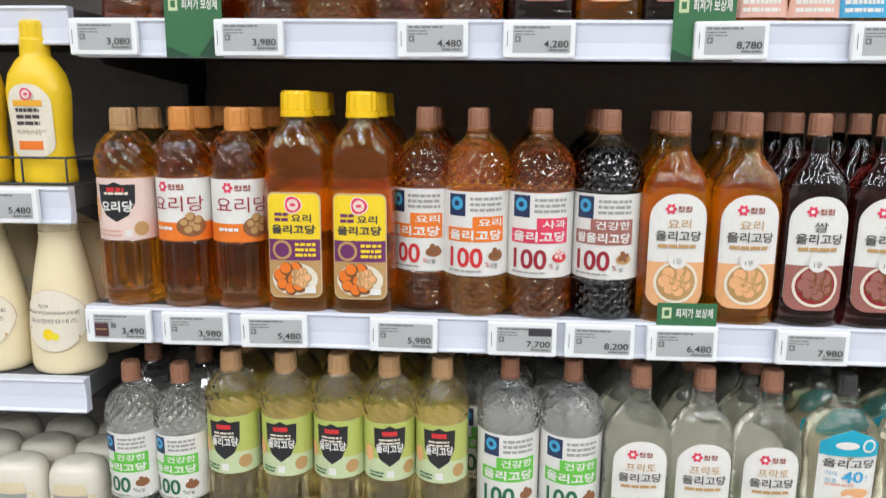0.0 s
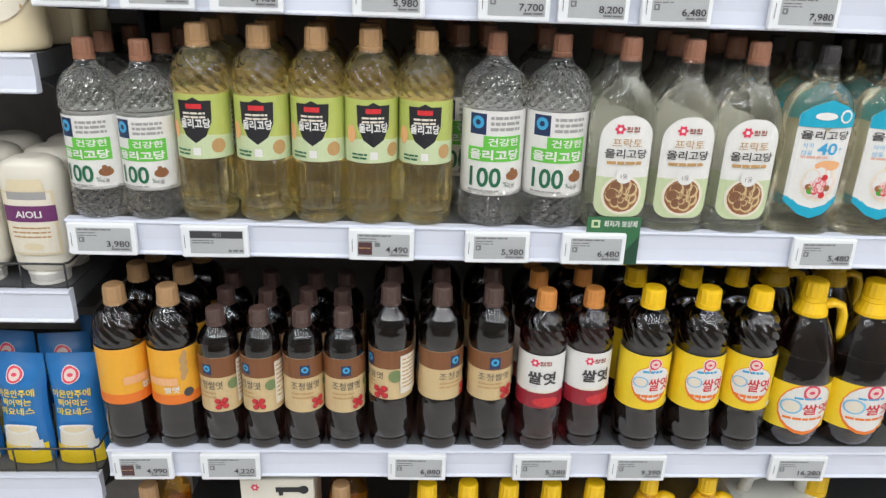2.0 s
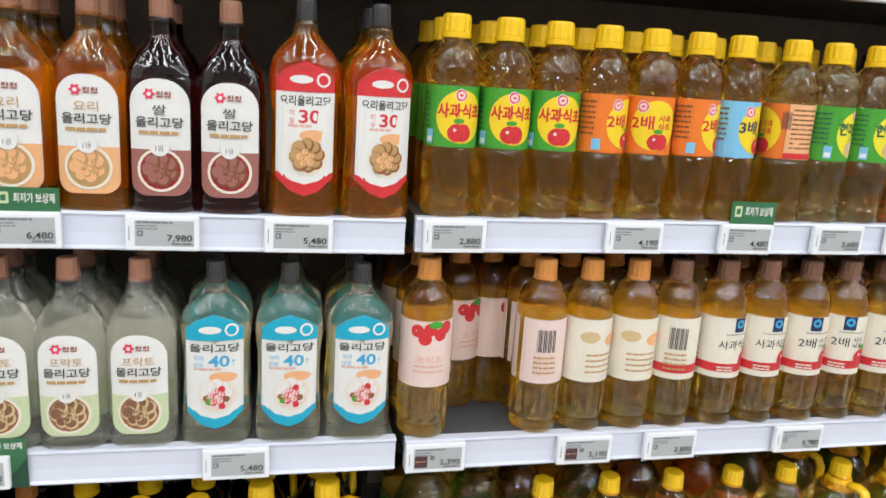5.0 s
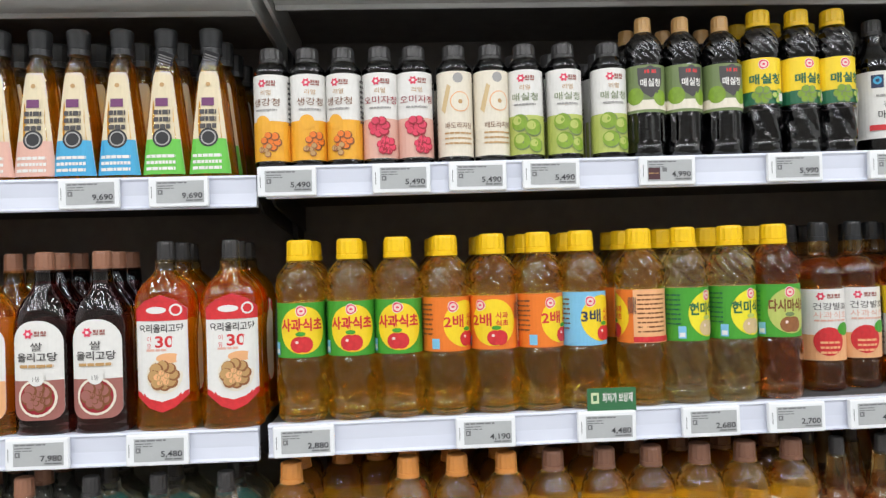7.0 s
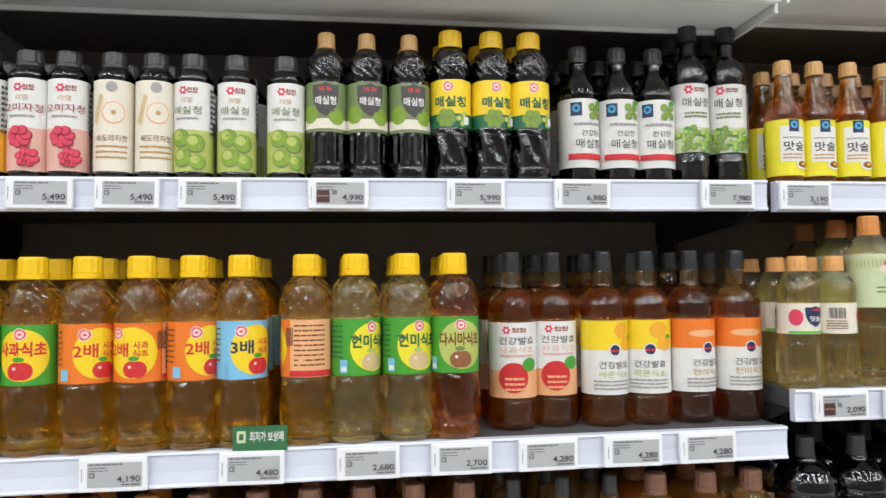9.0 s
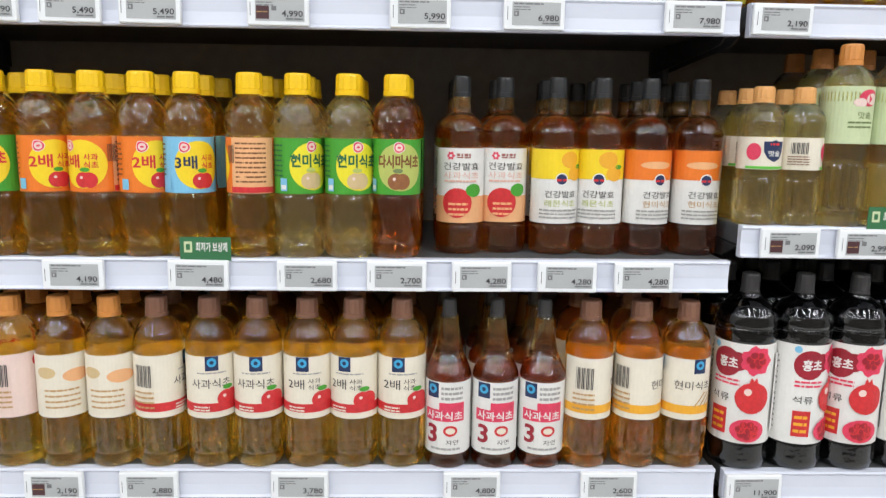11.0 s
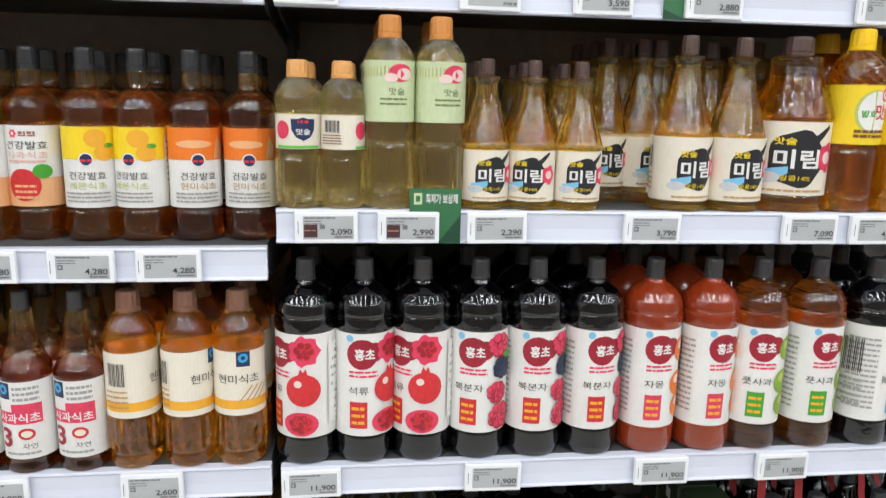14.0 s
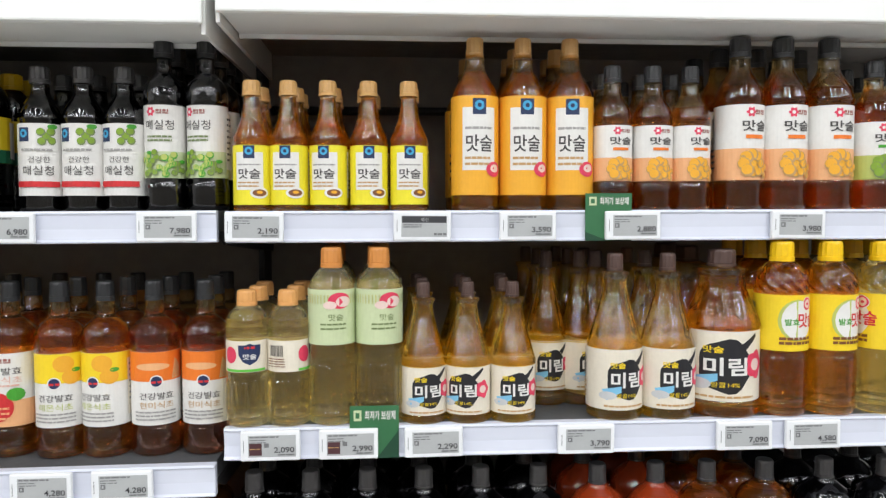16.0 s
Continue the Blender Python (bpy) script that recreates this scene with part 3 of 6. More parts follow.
def d_whitevin(kind):
    def go(b, s):
        full(b, "ivory")
        if kind in ("apple", "double"):
            s.rect(-1.5, 0.10, 1.5, 0.24, "red")
            mark_ring(s, 0.0 if kind == "apple" else -0.1, 0.90, 0.13)
            if kind == "apple":
                s.text("사과식초", -0.02, 0.56, 0.15, "dark", 0.0, wide=0.80)
            else:
                s.text("2배", -0.24, 0.56, 0.16, "dark", 0.0, wide=0.36)
                s.text("사과", 0.14, 0.61, 0.085, "dark", 0.0, wide=0.26)
                s.text("식초", 0.14, 0.51, 0.085, "dark", 0.0, wide=0.26)
            s.lines(-0.3, 0.3, 0.72, 1, 0.05, 0.02, "grey")
            apple(s, 0.34, 0.30, 0.23)
            s.lines(-0.40, -0.05, 0.17, 2, 0.05, 0.025, "ivory")
        elif kind == "brown":
            s.rect(-1.5, 0.10, 1.5, 0.24, "amberink")
            mark_ring(s, 0.12, 0.90, 0.13)
            s.text("현미식초", 0.02, 0.57, 0.14, "dark", 0.0, wide=0.82)
            for i in range(4):
                s.poly([(0.02 + i * .12, 0.22), (0.05 + i * .12, 0.22), (0.3 + i * .12, 0.45), (0.27 + i * .12, 0.46)], "tan")
        elif kind == "fruit":
            s.rect(-1.5, 0, 1.5, 1, "palepink")
            for i, (u, v) in enumerate([(-.25, .85), (0.0, .88), (.2, .80), (-.1, .74), (.32, .9)]):
                s.disc(u, v, 0.13, "red", n=14)
            s.disc(0.1, 0.95, 0.14, "green", squash=.5)
            s.text("홍식초", 0, 0.42, 0.11, "pink", 0.0, wide=0.5)
            s.lines(-0.3, 0.3, 0.3, 2, 0.08, 0.03, "pink")
        else:
            s.disc(0.3, 0.66, 0.28, "peach", squash=0.5)
            s.disc(-0.3, 0.72, 0.2, "kraft", squash=0.6)
            s.lines(-0.35, 0.35, 0.42, 4, 0.09, 0.03, "tan")
        back_print(s, "tan", "ivory")
        s.rect(0.72, 0.10, 1.3, 0.24, "red" if kind in ("apple", "double") else "amberink")
    return go


def d_three(b, s):
    full(b, "white")
    mark_ring(s, -0.28, 0.90, 0.14)
    s.lines(-0.08, 0.40, 0.90, 3, 0.07, 0.035, "grey")
    s.rect(-0.12, 0.62, 0.42, 0.72, "rose")
    s.rect(-0.46, 0.46, 0.42, 0.62, "rose")
    s.text("사과식초", -0.02, 0.54, 0.12, "white", 0.02, wide=0.80)
    s.text("3", -0.28, 0.28, 0.26, "deepred", 0.025, wide=0.24)
    s.disc(0.12, 0.33, 0.15, "red", squash=0.8)
    s.disc(0.12, 0.33, 0.10, "ivory", squash=0.7)
    s.text("자연", 0.16, 0.17, 0.07, "dark", 0.0, wide=0.26)
    s.lines(-0.3, 0.35, 0.06, 1, 0.05, 0.03, "grey")
    back_print(s)


def d_cookwhite(b, s):
    full(b, "white")
    s.rect(-1.5, 0, 1.5, 0.30, "orange")
    mark_flower(s, -0.22, 0.87, 0.085)
    mark_word(s, -0.10, 0.82, 0.16, 0.91)
    s.text("요리당", 0.02, 0.60, 0.24, "deepred", 0.0, wide=0.92)
    s.lines(-0.42, -0.05, 0.18, 1, 0.05, 0.05, "white")
    s.disc(0.26, 0.24, 0.25, "nut", squash=0.72)
    s.fruit(0.26, 0.28, 0.20, "tan", 6, 3)
    back_print(s)


def d_cookpink(b, s):
    full(b, "palepink")
    badge(s, 0.02, 0.60, 0.32, 0.30)
    s.text("요리당", 0.02, 0.55, 0.18, "white", 0.03, wide=0.54)
    s.lines(-0.18, 0.24, 0.74, 1, 0.06, 0.04, "ivory")
    s.disc(-0.45, 0.50, 0.14, "peach", squash=1.5)
    s.disc(0.40, 0.18, 0.12, "tan")
    s.rect(0.14, 0.06, 0.25, 0.17, "white")
    s.lines(-0.4, 0.1, 0.14, 2, 0.07, 0.03, "pink")
    back_print(s)


def d_shield_green(b, s):
    full(b, "lime")
    s.poly([(-1.5, 0.0), (1.5, 0.0), (1.5, 0.28), (0, 0.40), (-1.5, 0.28)], "palegreen")
    badge(s, 0.0, 0.58, 0.30, 0.33)
    s.text("올리고당", 0.0, 0.56, 0.15, "white", 0.03, wide=0.52)
    s.lines(-0.2, 0.2, 0.70, 2, 0.06, 0.03, "ivory")
    s.disc(0.38, 0.20, 0.13, "tan")
    s.disc(-0.42, 0.45, 0.10, "peach", squash=1.6)
    s.rect(-0.06, 0.06, 0.07, 0.18, "white")
    s.lines(-0.4, -0.1, 0.12, 2, 0.06, 0.03, "deepgreen")
    back_print(s)


def d_hundred(word1, word2, band, num, pic):
    def go(b, s):
        full(b, "white")
        mark_ring(s, -0.30, 0.86, 0.135)
        s.lines(-0.1, 0.40, 0.90, 3, 0.065, 0.035, "grey")
        s.rect(-0.06 if len(word1) < 3 else -0.20, 0.57, 0.42, 0.71, band)
        s.rect(-0.46, 0.41, 0.42, 0.575, band)
        s.text(word1, 0.20 if len(word1) < 3 else 0.12, 0.64, 0.095, "white", 0.02, wide=0.36 if len(word1) < 3 else 0.50)
        s.text(word2, -0.02, 0.49, 0.12, "white", 0.03, wide=0.80)
        s.text("100", -0.16, 0.22, 0.24, num, 0.02, wide=0.50)
        s.text("%", 0.16, 0.14, 0.06, num, 0.0)
        s.disc(0.29, 0.25, 0.13, "white", squash=0.8)
        s.disc(0.29, 0.24, 0.12, pic, squash=0.65)
        s.fruit(0.29, 0.27, 0.09, "nut" if pic != "red" else "palepink", 5, 2)
        s.lines(-0.42, 0.1, 0.05, 1, 0.05, 0.022, "grey")
        s.text("국물" if pic == "nut" else "쌀", 0.25, 0.12, 0.055, "dark", 0.0)
        back_print(s)
    return go


def d_arch(word, lower, pic, fruit="tan"):
    def go(b, s):
        b.arch(-0.40, 0, 0.40, 1, "white", top=0.9, bottom=0.5)
        s.arch(-0.40, 0.0, 0.40, 0.40, lower, top=0.02, bottom=0.5)
        mark_flower(s, -0.13, 0.87, 0.07)
        mark_word(s, -0.03, 0.845, 0.16, 0.895)
        s.text(word, 0.0, 0.74, 0.085, "dark" if len(word) < 2 else "tan", 0.0, wide=0.13 * len(word) + 0.06)
        s.text("올리고당", 0.0, 0.635, 0.09, "dark", 0.015, wide=0.64)
        s.lines(-0.28, 0.28, 0.53, 1, 0.05, 0.03, "tan")
        s.disc(0.0, 0.225, 0.315, "ivory")
        s.disc(0.0, 0.225, 0.275, pic)
        s.fruit(0.0, 0.23, 0.25, fruit, 8, 5)
        s.fruit(0.02, 0.22, 0.13, fruit, 5, 9)
        s.disc(0.0, 0.425, 0.13, "white", n=16)
        s.text("1등", 0.0, 0.415, 0.05, "dark", 0.0)
    return go


def d_percent(num, ink, numink, pic):
    def go(b, s):
        b.poly([(-.40, .14), (-.2, .04), (0, .0), (.2, .04), (.40, .14), (.40, .88), (.25, .95), (0, 1.0), (-.25, .95), (-.40, .88)], "white")
        s.poly([(-.40, .14), (-.2, .04), (0, .0), (.2, .04), (.40, .14), (.40, .22), (.2, .12), (0, .09), (-.2, .12), (-.40, .22)], ink)
        s.poly([(-.40, .78), (.40, .78), (.40, .88), (.25, .95), (0, 1.0), (-.25, .95), (-.40, .88)], ink)
        s.disc(-0.06, 0.87, 0.16, "white", squash=0.35)
        s.disc(0.24, 0.87, 0.10, "white", n=10)
        s.disc(0.24, 0.87, 0.07, ink, n=10)
        s.text("요리올리고당" if num == "30" else "올리고당", 0.0, 0.715, 0.075, "dark", 0.015, wide=0.70)
        s.text(num, 0.06, 0.60, 0.10, numink, 0.02, wide=0.30)
        s.text("%", 0.28, 0.585, 0.05, numink, 0.0)
        s.text("식이", -0.23, 0.625, 0.045, numink, 0.0)
        s.text("섬유", -0.23, 0.565, 0.045, numink, 0.0)
        s.lines(-0.3, 0.1, 0.52, 1, 0.04, 0.02, "pink")
        s.disc(0.04, 0.31, 0.28, "ivory")
        s.disc(0.12, 0.46, 0.20, "peach", squash=0.4)
        s.fruit(0.04, 0.31, 0.25, "white" if num == "40" else pic, 9, 4)
        s.fruit(0.02, 0.29, 0.14, "palepink" if num == "40" else "peach", 6, 8)
        if num == "40":
            for u, v, ink2 in ((.10, .36, "red"), (-.06, .34, "white"), (.16, .27, "nut"), (-.02, .24, "red"), (.20, .33, "white"), (.06, .29, "palepink"), (-.12, .28, "nut"), (.10, .21, "red")):
                s.disc(u, v, 0.05, ink2, n=9)
            s.disc(-0.08, 0.25, 0.06, "green")
    return go


def d_yellowpanel(b, s):
    b.arch(-0.40, 0, 0.40, 1, "kraft", top=0.28, bottom=0.28)
    s.arch(-0.385, 0.56, 0.385, 0.985, "yellow", top=0.26, bottom=0.02)
    s.rect(-0.385, 0.36, 0.385, 0.56, "purple")
    s.arch(-0.385, 0.015, 0.385, 0.36, "tan", top=0.02, bottom=0.26)
    mark_round(s, 0.0, 0.885, 0.12)
    s.text("요리", 0.12, 0.76, 0.075, "dark", 0.02, wide=0.30)
    s.lines(-0.28, -0.06, 0.78, 2, 0.05, 0.03, "purple")
    s.text("올리고당", 0.0, 0.655, 0.085, "dark", 0.03, wide=0.66)
    s.disc(-0.18, 0.46, 0.15, "tan")
    s.disc(-0.18, 0.46, 0.11, "purple")
    s.lines(0.02, 0.34, 0.50, 3, 0.05, 0.028, "yellow")
    s.disc(0.0, 0.185, 0.35, "ivory", squash=0.72)
    s.fruit(-0.05, 0.19, 0.27, "orange", 8, 2)
    s.fruit(0.10, 0.20, 0.16, "peach", 6, 5)
    s.rect(0.16, 0.05, 0.32, 0.11, "white")


def d_rice(tall):
    def go(b, s):
        full(b, "kraft")
        s.rect(-1.5, 0.64, 1.5, 1.0, "brown")
        mark_ring(s, 0.0, 0.80, 0.12)
        s.text("조청쌀엿", 0.0, 0.50, 0.15, "dark", 0.0, wide=0.72)
        s.lines(-0.35, 0.2, 0.34, 2, 0.08, 0.03, "tan")
        s.fruit(0.30, 0.16, 0.20, "red", 5, 4)
        s.disc(0.62, 0.50, 0.15, "olive")
        back_print(s, "tan", "ivory")
    return go


def d_wheat(b, s):
    full(b, "amberink")
    s.rect(-1.5, 0.0, 1.5, 0.18, "orange")
    for i in range(9):
        s.disc(0.22 + 0.03 * (i % 3), 0.5 + 0.05 * i, 0.05, "tan", squash=2.0, n=8)
    s.text("쌀엿", -0.02, 0.28, 0.12, "white", 0.02, wide=0.30)
    s.disc(0.30, 0.20, 0.10, "dark")
    s.rect(-0.5, 0.36, 0.1, 0.5, "peach")
    s.rect(0.6, 0.2, 1.4, 0.95, "ivory")
    s.lines(0.65, 1.35, 0.85, 7, 0.09, 0.03, "brown")
    for i in range(14):
        s.rect(0.75 + i * 0.03, 0.05, 0.75 + i * 0.03 + (0.012 if i % 3 else 0.02), 0.17, "dark")


def d_ssal(b, s):
    full(b, "white")
    s.rect(-1.5, 0, 1.5, 0.30, "deepred")
    s.disc(0.15, 0.12, 0.3, "red", squash=0.4)
    mark_flower(s, -0.15, 0.86, 0.085)
    mark_word(s, -0.04, 0.82, 0.20, 0.90)
    s.text("쌀엿", 0.02, 0.58, 0.24, "dark", 0.03, wide=0.62)
    s.lines(-0.3, 0.3, 0.30, 1, 0.05, 0.04, "ivory")
    back_print(s)


def d_yellowrice(b, s):
    full(b, "yellow")
    s.disc(0.02, 0.48, 0.42, "orange")
    s.disc(0.02, 0.50, 0.40, "white", squash=0.95)
    mark_round(s, 0.02, 0.86, 0.12)
    s.text("쌀엿", 0.16, 0.48, 0.24, "red", 0.02, wide=0.46)
    s.disc(-0.22, 0.52, 0.15, "skyblue", squash=0.8)
    s.disc(-0.22, 0.52, 0.12, "ivory", squash=0.8)
    s.lines(-0.2, 0.2, 0.70, 1, 0.06, 0.04, "blue")
    s.lines(-0.3, 0.3, 0.24, 1, 0.06, 0.05, "orange")
    s.rect(0.44, 0.04, 0.58, 0.12, "white")
    back_print(s, "brown", "yellow")


def d_bigvinegar(word, base):
    def go(b, s):
        full(b, base)
        s.disc(0.0, 0.46, 0.40, "yellow" if base != "yellow" else "lemon", squash=0.85)
        mark_round(s, 0.0, 0.82, 0.09)
        s.text(word, 0.0, 0.48, 0.22, "deepgreen" if base == "green" else "red", 0.03, wide=0.66)
        if base != "green":
            apple(s, 0.0, 0.18, 0.13)
        s.lines(-1.2, -0.6, 0.8, 7, 0.09, 0.03, "deepgreen")
        back_print(s)
    return go


def d_tea(word, lower, fruit, ink):
    def go(b, s):
        full(b, "white")
        s.rect(-1.5, 0, 1.5, 0.46, lower)
        mark_flower(s, -0.10, 0.90, 0.10)
        mark_word(s, 0.02, 0.87, 0.26, 0.93)
        s.text("리얼", 0.0, 0.79, 0.06, "tan", 0.0, wide=0.28)
        s.text(word, 0.0, 0.68, 0.09, ink, 0.0, wide=0.24 * len(word))
        s.lines(-0.3, 0.3, 0.58, 1, 0.04, 0.02, "grey")
        if fruit == "fruitgreen":
            for u, v, r in [(-.16, .37, .24), (.22, .31, .24), (-.10, .15, .24), (.28, .10, .2)]:
                s.disc(u, v, r, "olive")
                s.disc(u - .02, v + .008, r * 0.92, "fruitgreen")
                s.disc(u - .07, v + .03, r * 0.5, "lime")
        elif fruit == "rose":
            s.fruit(-0.05, 0.36, 0.30, "rose", 8, 2)
            s.fruit(0.15, 0.14, 0.26, "rose", 7, 5)
        elif fruit == "tan":
            s.disc(-0.1, 0.44, 0.20, "amberink")
            s.fruit(0.12, 0.22, 0.28, "orange", 7, 3)
            s.fruit(0.0, 0.12, 0.2, "tan", 4, 3)
        else:
            s.disc(-0.18, 0.50, 0.26, "ivory", squash=1.1)
            s.disc(0.10, 0.42, 0.28, "ivory")
            s.disc(0.10, 0.42, 0.05, "brown")
            s.disc(-0.30, 0.6, 0.10, "tan", squash=2)
        s.rect(0.70, 0.55, 1.2, 0.9, "white")
        s.lines(0.60, 1.1, 0.9, 9, 0.06, 0.03, "dark")
    return go


def d_pear(b, s):
    full(b, "ivory")
    s.disc(0.0, 0.92, 0.14, "grey", n=12)
    s.poly([(-.5, .55), (-.3, .85), (-.2, .82), (-.38, .5)], "kraft")
    s.disc(0.05, 0.64, 0.28, "peach")
    s.disc(0.05, 0.64, 0.25, "ivory")
    s.disc(0.05, 0.64, 0.06, "tan")
    s.text("배도라지청", 0.0, 0.36, 0.075, "brown", 0.0, wide=0.74)
    s.lines(-0.4, 0.4, 0.26, 3, 0.06, 0.02, "tan")
    back_print(s, "tan", "ivory")


def d_plum(kind):
    def go(b, s):
        if kind == "shield":
            full(b, "olive")
            s.rect(-1.5, 0.06, 1.5, 0.26, "ivory")
            s.disc(-0.35, 0.35, 0.22, "fruitgreen")
            s.disc(0.32, 0.3, 0.2, "fruitgreen")
            badge(s, 0.05, 0.62, 0.32, 0.32, "dark")
            s.text("매실청", 0.05, 0.62, 0.17, "white", 0.02, wide=0.5)
        elif kind == "yellow":
            full(b, "yellow")
            mark_round(s, -0.05, 0.86, 0.11)
            s.text("매실청", 0.0, 0.55, 0.22, "deepgreen", 0.03, wide=0.78)
            s.rect(-1.5, 0.02, 1.5, 0.30, "deepgreen")
            s.fruit(-0.1, 0.2, 0.24, "fruitgreen", 7, 2)
            s.fruit(0.3, 0.18, 0.18, "lime", 5, 3)
            s.rect(0.30, 0.08, 0.44, 0.24, "white")
        elif kind == "white":
            full(b, "white")
            mark_ring(s, -0.30, 0.86, 0.14)
            s.fruit(0.22, 0.82, 0.26, "fruitgreen", 5, 4, "green")
            s.text("건강한", 0.05, 0.50, 0.085, "dark", 0.0, wide=0.46)
            s.text("매실청", 0.02, 0.35, 0.13, "dark", 0.0, wide=0.66)
            s.lines(-0.35, 0.35, 0.62, 1, 0.05, 0.03, "grey")
            s.rect(-0.5, 0.12, 0.5, 0.20, "red")
        else:
            full(b, "white")
            s.rect(-1.5, 0, 1.5, 0.36, "palegreen")
            mark_flower(s, -0.20, 0.90, 0.10)
            mark_word(s, -0.06, 0.87, 0.22, 0.93)
            s.text("매실청", 0.0, 0.72, 0.13, "dark", 0.0, wide=0.68)
            s.lines(-0.3, 0.3, 0.55, 2, 0.05, 0.025, "olive")
            for i, (u, v) in enumerate([(-.34, .24), (-.06, .28), (.24, .26), (.42, .12), (.12, .12), (-.2, .10)]):
                s.fruit(u, v, 0.20, "fruitgreen" if i % 2 else "lime", 4, 3 + i, "green" if i % 3 == 0 else None)
        back_print(s)
    return go


def d_matsul(kind):
    def go(b, s):
        if kind in ("lemon", "amber"):
            base = "lemon" if kind == "lemon" else "amberink"
            full(b, base)
            s.poly([(-.36, .25), (.36, .25), (.36, .88), (-.36, .88)], "white")
            mark_ring(s, 0.0, 0.90, 0.14)
            s.text("맛술", 0.0, 0.52, 0.17, "dark", 0.015, wide=0.56)
            s.lines(-0.3, 0.3, 0.66, 1, 0.05, 0.025, "grey")
            s.lines(-0.3, 0.25, 0.36, 2, 0.06, 0.025, "tan")
            if kind == "lemon":
                s.disc(0.26, 0.20, 0.24, "white", squash=0.6)
                s.disc(0.26, 0.20, 0.18, "brown", squash=0.5)
                s.disc(0.26, 0.21, 0.08, "amberink", squash=0.5)
            else:
                s.disc(0.34, 0.26, 0.2, "rose", squash=0.8)
                s.disc(0.36, 0.27, 0.12, "palepink", squash=0.7)
        else:
            full(b, "white")
            s.rect(-1.5, 0, 1.5, 0.42, "peach" if kind == "ginger" else "lime")
            mark_flower(s, -0.05, 0.90, 0.09)
            mark_word(s, 0.04, 0.87, 0.28, 0.93)
            s.text("맛술", 0.05, 0.72, 0.14, "dark", 0.015, wide=0.55)
            s.rect(-0.16, 0.55, 0.24, 0.60, "orange" if kind == "ginger" else "green")
            s.fruit(0.0, 0.22, 0.30, "amberink" if kind == "ginger" else "fruitgreen", 9, 4)
            s.fruit(0.22, 0.14, 0.2, "amberink", 5, 2)
        back_print(s)
    return go


def d_mirin(b, s):
    full(b, "ivory")
    s.disc(0.0, 0.50, 0.36, "black", squash=0.98, n=26, lobes=5, depth=0.06)
    s.poly([(.18, .80), (.42, .97), (.44, .92), (.25, .72)], "black")
    s.poly([(-.36, .16), (-.1, .3), (-.1, .4), (-.44, .34)], "skyblue")
    s.disc(-0.34, 0.24, 0.16, "steel", squash=0.45)
    s.text("맛술", -0.16, 0.74, 0.10, "yellow", 0.02, wide=0.26)
    s.text("미림", 0.0, 0.50, 0.26, "white", 0.025, wide=0.56)
    s.text("알콜14%", 0.0, 0.24, 0.075, "yellow", 0.0, wide=0.36)
    s.disc(0.42, 0.52, 0.15, "rose", squash=1.2, n=20, lobes=5, depth=0.12)
    s.disc(0.42, 0.52, 0.08, "palepink")
    s.lines(-0.4, 0.4, 0.05, 1, 0.05, 0.03, "tan")
    back_print(s, "tan", "ivory")


def d_yellowmat(b, s):
    full(b, "yellow")
    s.disc(-0.02, 0.55, 0.36, "lime", squash=1.1)
    s.disc(0.02, 0.55, 0.34, "white", squash=1.1)
    mark_round(s, 0.22, 0.84, 0.12)
    s.text("발효", -0.12, 0.52, 0.12, "green", 0.02, wide=0.28)
    s.text("맛술", 0.24, 0.55, 0.26, "red", 0.02, wide=0.50)
    s.lines(-0.35, 0.35, 0.20, 2, 0.08, 0.05, "brown")
    back_print(s, "brown", "yellow")


def d_smallmat(b, s):
    full(b, "ivory")
    badge(s, 0.12, 0.55, 0.26, 0.32, "navy")
    s.text("맛술", 0.12, 0.50, 0.18, "white", 0.02, wide=0.30)
    s.disc(-0.34, 0.55, 0.16, "rose", squash=1.2)
    s.rect(-0.5, 0.02, 0.5, 0.10, "brightgreen")
    back_print(s, "brown", "ivory")


def d_palegreen(b, s):
    full(b, "palegreen")
    s.disc(0.2, 0.80, 0.24, "rose", squash=0.7)
    s.disc(0.28, 0.78, 0.16, "palepink", squash=0.7)
    s.disc(0.0, 0.72, 0.14, "palepink", squash=0.6)
    s.text("맛술", 0.12, 0.50, 0.12, "olive", 0.0, wide=0.30)
    s.lines(-0.2, 0.35, 0.36, 2, 0.08, 0.03, "olive")
    back_print(s, "olive", "palegreen")


